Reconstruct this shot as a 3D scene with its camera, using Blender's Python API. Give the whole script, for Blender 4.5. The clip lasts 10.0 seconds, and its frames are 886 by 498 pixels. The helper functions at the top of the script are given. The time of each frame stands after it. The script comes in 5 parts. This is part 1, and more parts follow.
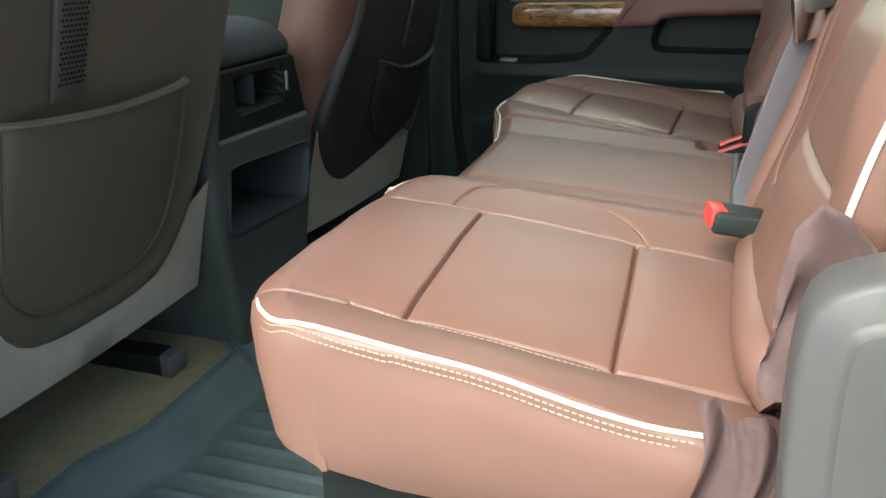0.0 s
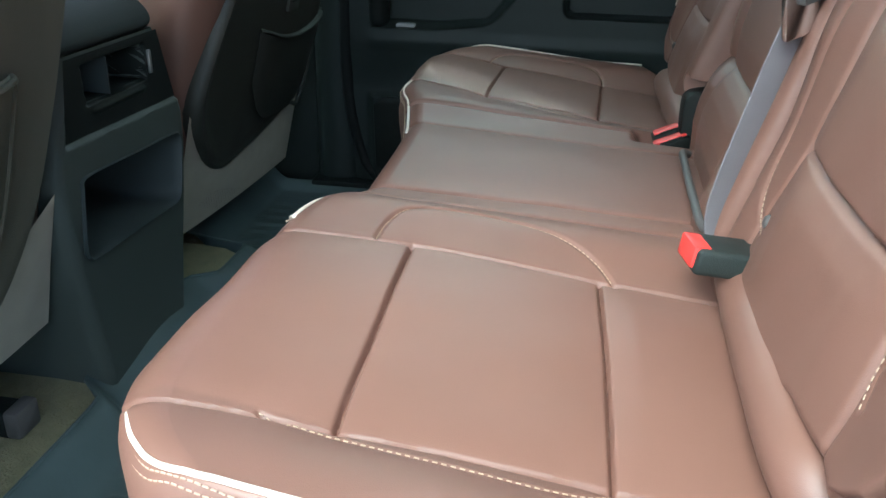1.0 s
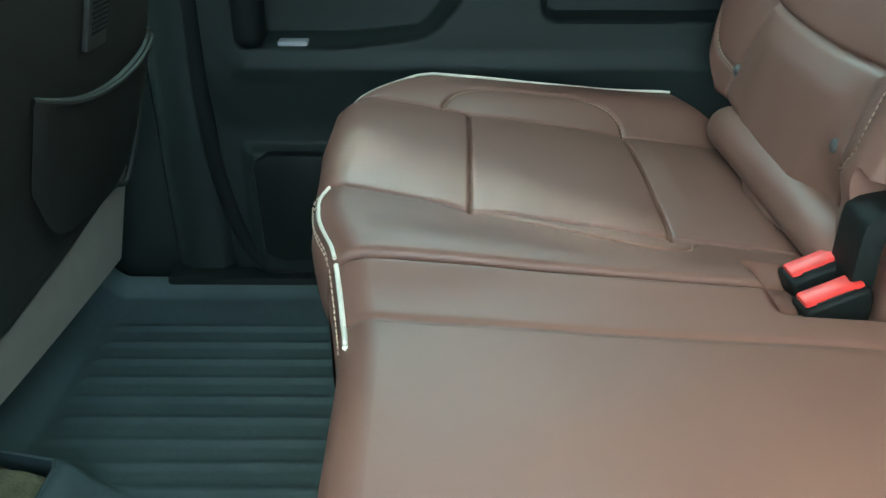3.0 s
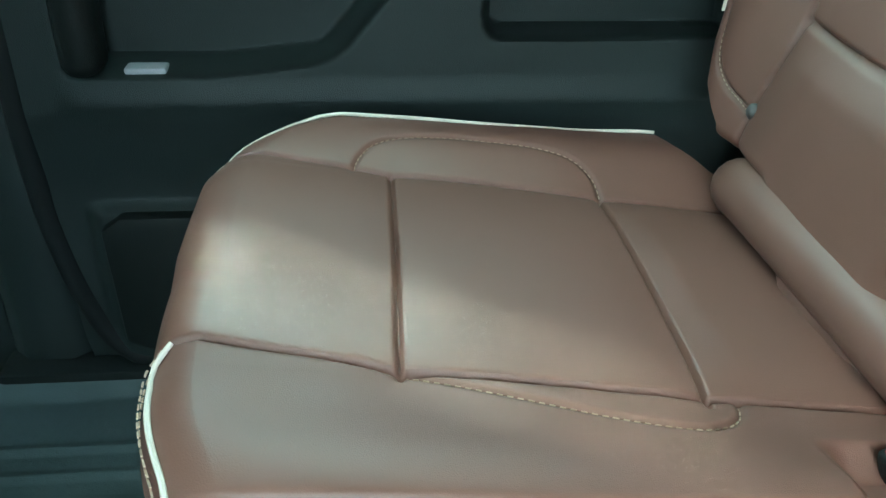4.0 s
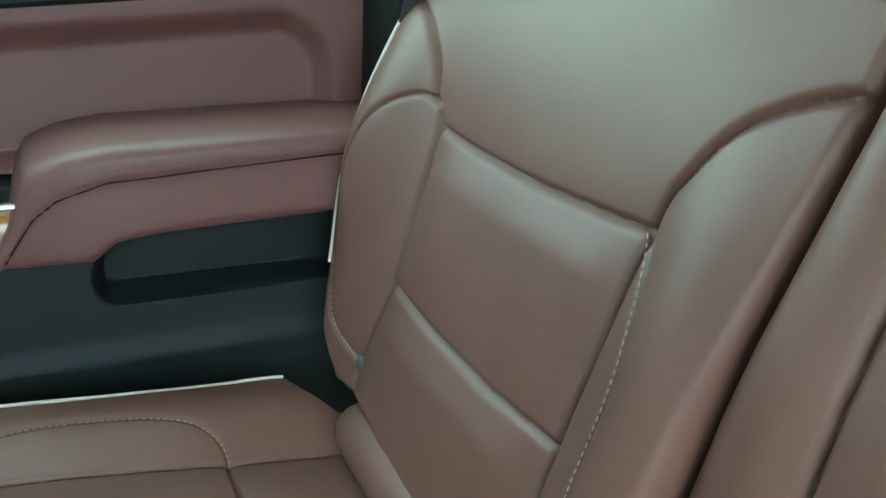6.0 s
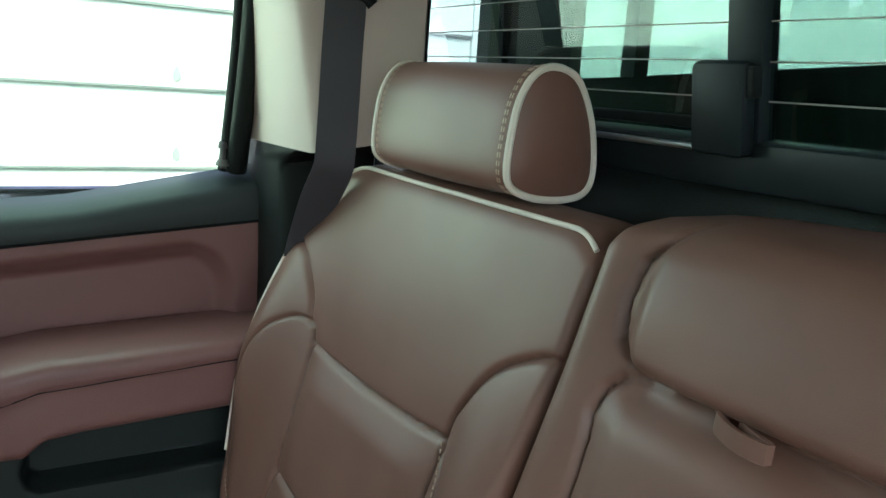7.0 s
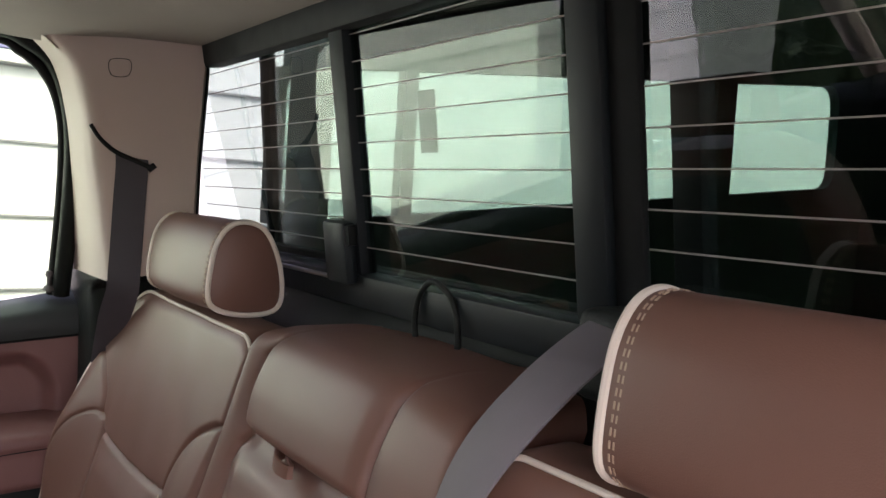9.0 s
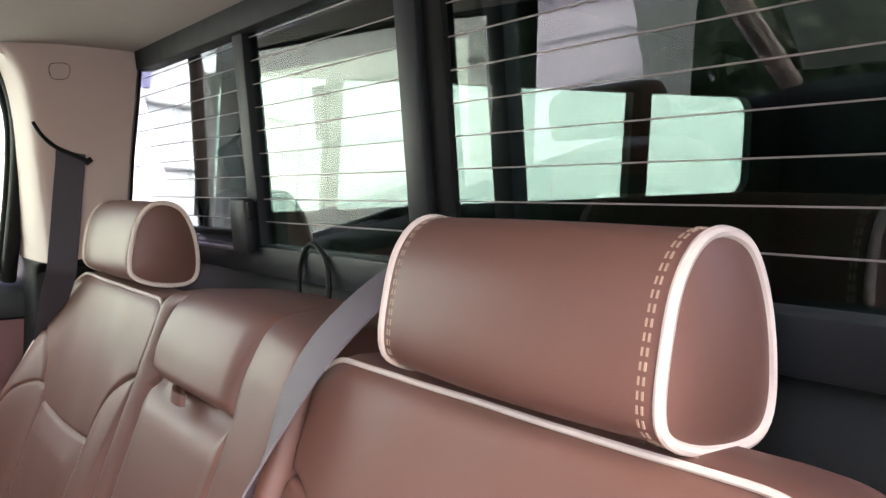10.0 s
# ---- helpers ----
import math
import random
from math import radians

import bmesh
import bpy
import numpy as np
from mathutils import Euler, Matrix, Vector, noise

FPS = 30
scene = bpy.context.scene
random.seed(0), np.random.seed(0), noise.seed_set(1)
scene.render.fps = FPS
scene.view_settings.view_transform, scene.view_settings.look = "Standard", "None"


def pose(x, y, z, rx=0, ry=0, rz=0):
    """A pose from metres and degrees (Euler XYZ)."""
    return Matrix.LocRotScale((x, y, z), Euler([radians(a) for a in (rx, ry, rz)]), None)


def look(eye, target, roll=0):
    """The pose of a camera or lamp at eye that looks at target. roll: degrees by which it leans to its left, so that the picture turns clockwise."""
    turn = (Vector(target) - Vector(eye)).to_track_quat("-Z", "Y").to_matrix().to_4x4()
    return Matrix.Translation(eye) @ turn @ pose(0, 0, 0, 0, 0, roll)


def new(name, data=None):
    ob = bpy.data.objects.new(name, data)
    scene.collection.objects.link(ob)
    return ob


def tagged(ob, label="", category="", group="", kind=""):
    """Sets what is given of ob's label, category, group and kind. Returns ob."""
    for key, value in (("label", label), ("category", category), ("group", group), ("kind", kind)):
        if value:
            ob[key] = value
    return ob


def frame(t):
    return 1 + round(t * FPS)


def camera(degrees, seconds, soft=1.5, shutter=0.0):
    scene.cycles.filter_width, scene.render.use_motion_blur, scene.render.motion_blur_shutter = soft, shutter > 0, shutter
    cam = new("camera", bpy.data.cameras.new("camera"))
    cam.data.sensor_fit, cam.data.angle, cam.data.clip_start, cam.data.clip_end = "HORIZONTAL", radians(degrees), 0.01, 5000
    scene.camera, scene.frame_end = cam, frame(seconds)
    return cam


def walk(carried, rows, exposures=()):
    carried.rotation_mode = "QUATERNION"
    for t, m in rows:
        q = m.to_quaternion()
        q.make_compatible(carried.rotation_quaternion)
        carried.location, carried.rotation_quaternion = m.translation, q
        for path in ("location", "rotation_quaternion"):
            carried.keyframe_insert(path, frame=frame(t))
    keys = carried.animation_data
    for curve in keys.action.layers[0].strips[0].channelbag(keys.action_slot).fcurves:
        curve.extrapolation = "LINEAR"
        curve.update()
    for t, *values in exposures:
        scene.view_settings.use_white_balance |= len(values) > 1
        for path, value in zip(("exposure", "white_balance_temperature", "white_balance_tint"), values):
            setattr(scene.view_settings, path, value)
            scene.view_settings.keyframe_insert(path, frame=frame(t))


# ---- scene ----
cam = camera(56.33, 10.0)
PATH = [
    (0, (0.4931, -1.3336, 0.7374), (-0.1504, 0.6218, -0.0384), -0.59),
    (0.5, (0.4476, -1.2307, 0.7448), (-0.0497, 0.7283, -0.124), 0.14),
    (1, (0.3796, -1.1228, 0.7615), (0.0648, 0.8553, -0.1486), 1.24),
    (1.5, (0.3124, -1.0121, 0.7628), (0.1577, 0.9695, -0.1801), 2.04),
    (2, (0.2686, -0.8108, 0.7528), (0.1963, 1.1601, -0.2221), 0.65),
    (2.5, (0.2203, -0.6229, 0.7531), (0.1951, 1.3214, -0.276), 0.55),
    (2.7, (0.197, -0.5379, 0.7561), (0.179, 1.4015, -0.2824), 0.43),
    (3.8, (0.1943, -0.0977, 0.7438), (0.32, 1.8007, -0.3609), 0.64),
    (4, (0.2022, -0.0702, 0.7237), (0.4019, 1.8211, -0.3823), 1.43),
    (4.5, (0.2362, -0.0323, 0.7089), (0.6714, 1.8262, -0.3849), 2.11),
    (5, (0.2649, -0.0147, 0.7383), (0.8984, 1.7934, -0.343), 2.73),
    (5.5, (0.2805, -0.0187, 0.7965), (1.0842, 1.7739, -0.1938), 3.36),
    (6, (0.2963, -0.0535, 0.8689), (1.2329, 1.7688, 0.0675), 3.67),
    (6.2, (0.2959, -0.0868, 0.902), (1.2859, 1.7446, 0.191), 4.04),
    (7.3, (0.2586, -0.3357, 1.0343), (1.4251, 1.4982, 0.6932), 3.76),
    (7.5, (0.2607, -0.3898, 1.0481), (1.4452, 1.4417, 0.7613), 3.69),
    (8, (0.2814, -0.4825, 1.0744), (1.4867, 1.3488, 0.8909), 3.57),
    (8.5, (0.3053, -0.5866, 1.0883), (1.5331, 1.2327, 0.9365), 3.56),
    (9, (0.339, -0.6694, 1.0683), (1.5995, 1.13, 0.9512), 3.64),
    (9.5, (0.3499, -0.7487, 1.0525), (1.6377, 1.0331, 0.9695), 3.43),
    (10, (0.3515, -0.8689, 1.0189), (1.6569, 0.901, 0.9615), 3.36),
]
EXPOSURE = [(0, 2.32, 5900, -8), (0.5, 2.2, 5550, -9), (1, 2.3, 5250, -12), (1.5, 2.38, 5100, -15), (2, 2.5, 5100, -18), (2.5, 2.74, 5150, -20), (4, 3.22, 5050, -27), (5.5, 2.96, 5050, -24), (6.2, 2.88, 5150, -20), (7.5, 2.02, 5950, -7), (8.5, 1.95, 6400, 7), (9.2, 2.04, 6600, 19), (10, 2.6, 6450, 20)]
walk(cam, [(t, look(e, g, r)) for t, e, g, r in PATH], EXPOSURE)

# ---- light: bright overcast day outside, the cab lit through its open door and windows ----
world = bpy.data.worlds.new("sky")
scene.world = world
world.use_nodes = True
wn, wl = world.node_tree.nodes, world.node_tree.links
sky = wn.new("ShaderNodeTexSky")
sky.sky_type = "NISHITA"
sky.sun_disc = False
sky.sun_elevation, sky.sun_rotation = radians(52.4), radians(201.8)
sky.air_density, sky.dust_density, sky.ozone_density = 0.7, 4.5, 0.6
wl.new(sky.outputs[0], wn["Background"].inputs[0])
wn["Background"].inputs[1].default_value = 0.15
sun = new("sun", bpy.data.lights.new("sun", "SUN"))
sun.data.energy, sun.data.angle, sun.data.color = 0.42, radians(25), (1.0, 0.99, 0.98)
sun.matrix_world = look((-1.2, -3.0, 4.2), (0, 0, 0))


def window_light(name, at, to, w, h, watts):
    """Sky light that stands in a window's opening."""
    a = new(name, bpy.data.lights.new(name, "AREA"))
    a.data.shape, a.data.size, a.data.size_y, a.data.energy = "RECTANGLE", w, h, watts
    a.data.color = (0.92, 1.0, 0.90)
    a.matrix_world = look(at, to)
    return a


window_light("windscreen_light", (-1.22, 0, 1.16), (-0.2, 0, 0.75), 1.3, 0.5, 0.10)
window_light("front_window_light", (-0.72, 0.90, 1.08), (-0.72, 0, 0.85), 0.75, 0.36, 0.20)
window_light("near_front_window_light", (-0.72, -0.90, 1.08), (-0.72, 0, 0.70), 0.75, 0.36, 0.16)
window_light("far_window_light", (0.22, 0.93, 1.06), (0.22, 0, 0.80), 0.7, 0.36, 0.66)
# added narrow lamp in the far window's upper part, for sky over the neighbouring roof
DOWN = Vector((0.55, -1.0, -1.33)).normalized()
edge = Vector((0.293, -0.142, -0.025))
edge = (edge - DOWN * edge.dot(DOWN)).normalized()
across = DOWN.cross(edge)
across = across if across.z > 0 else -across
# its rectangle, aimed along DOWN, draws the lit patch on the far seat
beam = window_light("seat_patch_beam", (0, 0, 0), (0, 0, -1), 0.36, 0.10, 0.019)
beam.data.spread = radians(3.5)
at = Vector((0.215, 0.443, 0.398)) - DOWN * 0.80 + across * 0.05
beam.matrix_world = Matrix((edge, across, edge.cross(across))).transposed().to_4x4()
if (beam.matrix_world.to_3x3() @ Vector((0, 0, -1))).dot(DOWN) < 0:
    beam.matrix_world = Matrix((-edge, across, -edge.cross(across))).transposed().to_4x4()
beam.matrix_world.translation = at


# ---- materials ----
def mat(name, base, rough=0.5, metal=0.0, vary=0.12, scale=6.0, fine=0.0, fine_scale=400.0, kind="noise", second=None, bump=0.0, bump_scale=30.0, spec=0.5, coat=0.0):
    m = bpy.data.materials.new(name)
    m.use_nodes = True
    n, l = m.node_tree.nodes, m.node_tree.links
    b = n["Principled BSDF"]
    b.inputs["Roughness"].default_value = rough
    b.inputs["Metallic"].default_value = metal
    b.inputs["Specular IOR Level"].default_value = spec
    b.inputs["Coat Weight"].default_value = coat
    co = n.new("ShaderNodeTexCoord")
    no = n.new("ShaderNodeTexNoise")
    no.inputs["Scale"].default_value, no.inputs["Detail"].default_value = scale, 5
    l.new(co.outputs["Object"], no.inputs["Vector"])
    mix = n.new("ShaderNodeMix")
    mix.data_type = "RGBA"
    dark = second or tuple(c * (1 - vary) for c in base)
    mix.inputs["A"].default_value, mix.inputs["B"].default_value = (*dark, 1), (*[min(1, c * (1 + vary * 0.6)) for c in base], 1)
    l.new(no.outputs["Fac"], mix.inputs["Factor"])
    l.new(mix.outputs["Result"], b.inputs["Base Color"])
    rr = n.new("ShaderNodeMapRange")
    rr.inputs["To Min"].default_value, rr.inputs["To Max"].default_value = rough * 0.85, min(1, rough * 1.15)
    l.new(no.outputs["Fac"], rr.inputs["Value"])
    l.new(rr.outputs["Result"], b.inputs["Roughness"])
    prev = None
    if bump:
        n2 = n.new("ShaderNodeTexNoise")
        n2.inputs["Scale"].default_value, n2.inputs["Detail"].default_value = bump_scale, 3
        l.new(co.outputs["Object"], n2.inputs["Vector"])
        bp = n.new("ShaderNodeBump")
        bp.inputs["Strength"].default_value, bp.inputs["Distance"].default_value = bump, 0.01
        l.new(n2.outputs["Fac"], bp.inputs["Height"])
        prev = bp
    if fine:
        t = n.new("ShaderNodeTexVoronoi" if kind == "voronoi" else "ShaderNodeTexNoise")
        t.inputs["Scale"].default_value = fine_scale
        l.new(co.outputs["Object"], t.inputs["Vector"])
        bp = n.new("ShaderNodeBump")
        bp.inputs["Strength"].default_value, bp.inputs["Distance"].default_value = fine, 0.001
        l.new(t.outputs["Distance" if kind == "voronoi" else "Fac"], bp.inputs["Height"])
        if prev:
            l.new(prev.outputs["Normal"], bp.inputs["Normal"])
        prev = bp
    if prev:
        l.new(prev.outputs["Normal"], b.inputs["Normal"])
    return m


LEATHER = mat("saddle_leather", (0.171, 0.087, 0.064), 0.46, vary=0.14, scale=9, fine=0.13, fine_scale=1100, kind="voronoi", bump=0.05, bump_scale=16)
LEATHER_FLAP = mat("mauve_cloth_trim", (0.20, 0.125, 0.115), 0.85, vary=0.2, scale=25, fine=0.4, fine_scale=900, bump=0.3, bump_scale=40)
GRILLE = mat("dark_perforated_vinyl", (0.055, 0.052, 0.045), 0.5, vary=0.1, scale=30)
PIPE = mat("cream_piping", (0.74, 0.67, 0.57), 0.5, vary=0.08, scale=60)
THREAD = mat("tan_thread", (0.47, 0.345, 0.25), 0.7, vary=0.1, scale=90)
MAROON = mat("maroon_vinyl", (0.195, 0.093, 0.085), 0.38, vary=0.12, scale=10, fine=0.3, fine_scale=800, kind="voronoi")
BLACK = mat("black_plastic", (0.0105, 0.0125, 0.0115), 0.5, vary=0.2, scale=14, fine=0.35, fine_scale=900, kind="voronoi", spec=0.16)
SOFTBLACK = mat("charcoal_plastic", (0.019, 0.024, 0.023), 0.48, vary=0.2, scale=10, fine=0.35, fine_scale=800, kind="voronoi", spec=0.25)
GREY = mat("grey_trim_plastic", (0.080, 0.072, 0.069), 0.52, vary=0.06, scale=12, fine=0.10, fine_scale=900, kind="voronoi")
CUBBY = mat("cubby_plastic", (0.040, 0.046, 0.046), 0.45, vary=0.1, scale=20, spec=0.2)
RUBBER = mat("rubber_mat", (0.072, 0.093, 0.093), 0.5, vary=0.35, scale=9, fine=0.3, fine_scale=500, bump=0.1, bump_scale=60, spec=0.2)
CARPET = mat("olive_carpet", (0.25, 0.22, 0.125), 0.95, vary=0.35, scale=40, fine=1.0, fine_scale=1200, bump=0.8, bump_scale=250)
SKIRT = mat("grey_felt_skirt", (0.40, 0.355, 0.29), 0.95, vary=0.15, scale=30, fine=0.8, fine_scale=1500)
# one seat back plastic twice: lightened for haze near, darkened for shade far
NEARBACK_LIT = mat("brown_seatback_lit", (0.092, 0.083, 0.062), 0.45, vary=0.2, scale=8, fine=0.4, fine_scale=700, kind="voronoi", spec=0.25)
FARBACK_SHADED = mat("seatback_shaded", (0.036, 0.034, 0.028), 0.38, vary=0.2, scale=8, fine=0.4, fine_scale=700, kind="voronoi", spec=0.35)
BEIGE = mat("taupe_pillar_trim", (0.52, 0.43, 0.375), 0.6, vary=0.05, scale=8, fine=0.3, fine_scale=900)
LINER = mat("headliner_cloth", (0.34, 0.31, 0.27), 0.95, vary=0.08, scale=20, fine=0.6, fine_scale=1500)
BELT = mat("grey_webbing", (0.175, 0.162, 0.178), 0.5, vary=0.12, scale=40, fine=0.5, fine_scale=1500)
BELTDARK = mat("charcoal_webbing", (0.052, 0.048, 0.056), 0.6, vary=0.12, scale=40, fine=0.5, fine_scale=1500)
BELTBLACK = mat("black_webbing", (0.03, 0.032, 0.034), 0.6, vary=0.15, scale=40, fine=0.5, fine_scale=1500)
RED = mat("red_button", (0.72, 0.045, 0.04), 0.35, vary=0.08, scale=60)
CHROME = mat("bright_metal", (0.72, 0.72, 0.72), 0.22, metal=1.0, vary=0.05, scale=30)
STEEL = mat("dull_steel", (0.45, 0.45, 0.44), 0.4, metal=1.0, vary=0.15, scale=30)
FRAMEGREY = mat("window_frame_black", (0.012, 0.016, 0.018), 0.5, vary=0.15, scale=15, spec=0.3)
SEAL = mat("rubber_seal", (0.007, 0.008, 0.008), 0.7, vary=0.2, scale=30, spec=0.25)
MARK = mat("pale_grey_mark", (0.42, 0.42, 0.44), 0.6, vary=0.1, scale=30)
LINE = mat("defroster_line", (0.30, 0.27, 0.245), 0.5, vary=0.1, scale=30)
SIDING = mat("white_siding", (0.80, 0.80, 0.82), 0.6, vary=0.05, scale=3)
EAVE = mat("lilac_eave", (0.36, 0.33, 0.62), 0.7, vary=0.08, scale=4)
CONSOLE = mat("console_plastic", (0.058, 0.065, 0.058), 0.48, vary=0.15, scale=10, fine=0.35, fine_scale=800, kind="voronoi", spec=0.25)
LID = mat("matt_black_vinyl", (0.050, 0.057, 0.056), 0.7, vary=0.15, scale=12, fine=0.35, fine_scale=700, kind="voronoi", spec=0.15)
CONCRETE = mat("concrete", (0.22, 0.22, 0.21), 0.9, vary=0.2, scale=3, fine=0.15, fine_scale=400)
LEAF = mat("hedge_leaves", (0.045, 0.085, 0.03), 0.6, vary=0.5, scale=5)
PAINT = mat("dark_truck_paint", (0.02, 0.022, 0.025), 0.2, vary=0.1, scale=4, coat=0.6)


def wood_material():
    m = bpy.data.materials.new("burl_wood")
    m.use_nodes = True
    n, l = m.node_tree.nodes, m.node_tree.links
    b = n["Principled BSDF"]
    co, mp, no, w, rp = (n.new("ShaderNode" + k) for k in ("TexCoord", "Mapping", "TexNoise", "TexWave", "ValToRGB"))
    mp.inputs["Scale"].default_value = (3, 3, 10)
    l.new(co.outputs["Object"], mp.inputs["Vector"])
    l.new(mp.outputs["Vector"], no.inputs["Vector"])
    no.inputs["Scale"].default_value, no.inputs["Detail"].default_value, no.inputs["Distortion"].default_value = 7, 8, 1.6
    rp.color_ramp.elements[0].position, rp.color_ramp.elements[0].color = 0.32, (0.07, 0.022, 0.006, 1)
    rp.color_ramp.elements[1].position, rp.color_ramp.elements[1].color = 0.68, (0.42, 0.20, 0.055, 1)
    l.new(no.outputs["Fac"], rp.inputs["Fac"])
    l.new(rp.outputs["Color"], b.inputs["Base Color"])
    b.inputs["Roughness"].default_value, b.inputs["Coat Weight"].default_value = 0.3, 0.8
    return m


WOOD = wood_material()


def add_ribs(m, scale, strength):
    """Fine woven ribs along a belt, laid over the relief that the material has."""
    n, l = m.node_tree.nodes, m.node_tree.links
    b = n["Principled BSDF"]
    co, wv, bp = n.new("ShaderNodeTexCoord"), n.new("ShaderNodeTexWave"), n.new("ShaderNodeBump")
    wv.bands_direction = "Y"
    wv.inputs["Scale"].default_value = scale
    bp.inputs["Strength"].default_value, bp.inputs["Distance"].default_value = strength, 0.001
    l.new(co.outputs["Object"], wv.inputs["Vector"])
    l.new(wv.outputs["Fac"], bp.inputs["Height"])
    for k in list(b.inputs["Normal"].links):
        l.new(k.from_socket, bp.inputs["Normal"])
    l.new(bp.outputs[0], b.inputs["Normal"])


add_ribs(BELT, 260, 0.14)


def glass_material(name, tint, gloss, least=0.07):
    m = bpy.data.materials.new(name)
    m.use_nodes = True
    n, l = m.node_tree.nodes, m.node_tree.links
    n.remove(n["Principled BSDF"])
    tr, gl, fr, pw, ad, mx = (n.new("ShaderNode" + k) for k in ("BsdfTransparent", "BsdfGlossy", "LayerWeight", "Math", "Math", "MixShader"))
    tr.inputs["Color"].default_value, gl.inputs["Color"].default_value = (*tint, 1), (*gloss, 1)
    gl.inputs["Roughness"].default_value = 0.0
    # Schlick reflection, the same from both sides
    pw.operation, pw.inputs[1].default_value = "POWER", 5
    ad.operation, ad.inputs[1].default_value, ad.inputs[2].default_value = "MULTIPLY_ADD", 0.96, least
    l.new(fr.outputs["Facing"], pw.inputs[0])
    l.new(pw.outputs[0], ad.inputs[0])
    l.new(ad.outputs[0], mx.inputs[0])
    l.new(tr.outputs[0], mx.inputs[1])
    l.new(gl.outputs[0], mx.inputs[2])
    l.new(mx.outputs[0], n["Material Output"].inputs[0])
    return m


def back_material(name, tint):
    """The far face and edges of a pane: tint without a second mirror image."""
    m = bpy.data.materials.new(name)
    m.use_nodes = True
    n = m.node_tree.nodes
    n.remove(n["Principled BSDF"])
    tr = n.new("ShaderNodeBsdfTransparent")
    tr.inputs["Color"].default_value = (*tint, 1)
    m.node_tree.links.new(tr.outputs[0], n["Material Output"].inputs[0])
    return m


def glazing(name, tint, gloss, least=0.07):
    return glass_material(name, tint, gloss, least), back_material(name + "_back", tint)


TINT, TINT_BACK = glazing("privacy_glass", (0.60, 0.65, 0.63), (0.94, 0.97, 1.0))
CAPGLASS, CAPGLASS_BACK = glazing("green_tinted_glass", (0.66, 0.765, 0.69), (0.8, 1.0, 0.9), 0.02)
CLEAR, CLEAR_BACK = glazing("clear_glass", (0.93, 0.96, 0.95), (1, 1, 1), 0.02)
GREENISH, GREENISH_BACK = glazing("window_glass", (0.88, 0.95, 0.84), (1, 1, 1))


def glaze(ob, back, inward):
    """Keeps the mirror gloss on the one broad face of a pane that looks into the cab; daylight passes."""
    ob.data.materials.append(back)
    for f in ob.data.polygons:
        f.material_index = 0 if f.normal.dot(Vector(inward)) > 0.8 else 1
    ob.visible_shadow = False


# ---- building helpers ----
def obj(name, bm, material, smooth=38):
    me = bpy.data.meshes.new(name)
    bmesh.ops.recalc_face_normals(bm, faces=bm.faces[:])
    lim = radians(smooth)
    for f in bm.faces:
        f.smooth = True
    for e in bm.edges:
        e.smooth = len(e.link_faces) == 2 and e.calc_face_angle(0) < lim
    bm.to_mesh(me)
    bm.free()
    me.materials.append(material)
    return new(name, me)


def part(name, bm, material, parent, label="", smooth=38):
    ob = obj(name, bm, material, smooth)
    ob.parent = parent
    ob.matrix_parent_inverse = Matrix.Translation(-parent.location)
    if label:
        ob["label"] = label
    return ob


def thing(name, at, label, category, group="", kind=""):
    ob = new(name)
    ob.location = at
    ob.empty_display_size = 0.05
    return tagged(ob, label, category, group, kind)


def single(name, bm, material, label, category, group="", kind="", smooth=38):
    return tagged(obj(name, bm, material, smooth), label, category, group, kind)


def loft(rows, closed=False, caps=False, bm=None):
    """A skin over rows of points; closed joins each row's end to its start."""
    bm = bm or bmesh.new()
    vs = [[bm.verts.new(p) for p in r] for r in rows]
    k = len(rows[0])
    for a, b in zip(vs, vs[1:]):
        for i in range(k if closed else k - 1):
            j = (i + 1) % k
            try:
                bm.faces.new((a[i], a[j], b[j], b[i]))
            except ValueError:
                pass
    if caps:
        for r in (vs[0], vs[-1]):
            try:
                bm.faces.new(r)
            except ValueError:
                pass
    return bm


def box(x0, x1, y0, y1, z0, z1, bevel=0.003, bm=None, seg=2):
    own = bmesh.new()
    bmesh.ops.create_cube(own, size=1)
    for v in own.verts:
        v.co = Vector((x0 + (v.co.x + 0.5) * (x1 - x0), y0 + (v.co.y + 0.5) * (y1 - y0), z0 + (v.co.z + 0.5) * (z1 - z0)))
    if bevel:
        bmesh.ops.bevel(own, geom=own.edges[:], offset=bevel, segments=seg, profile=0.5, affect="EDGES")
    return join(bm, own)


def join(bm, own):
    if bm is None:
        return own
    me = bpy.data.meshes.new("joined")
    own.to_mesh(me)
    own.free()
    bm.from_mesh(me)
    bpy.data.meshes.remove(me)
    return bm


def turned(bm, m):
    bmesh.ops.transform(bm, matrix=m, verts=bm.verts)
    return bm


def prism(outline, axis, a, b, bevel=0.0, seg=2, bm=None):
    """A flat outline of (p, q) pairs pushed along an axis from a to b."""
    own = bmesh.new()
    def put(p, q, s):
        return {"x": (s, p, q), "y": (p, s, q), "z": (p, q, s)}[axis]
    lo = [own.verts.new(put(p, q, a)) for p, q in outline]
    hi = [own.verts.new(put(p, q, b)) for p, q in outline]
    own.faces.new(lo)
    own.faces.new(hi[::-1])
    n = len(outline)
    for i in range(n):
        own.faces.new((lo[i], hi[i], hi[(i + 1) % n], lo[(i + 1) % n]))
    bmesh.ops.recalc_face_normals(own, faces=own.faces[:])
    if bevel:
        bmesh.ops.bevel(own, geom=own.edges[:], offset=bevel, segments=seg, profile=0.5, affect="EDGES")
    return join(bm, own)


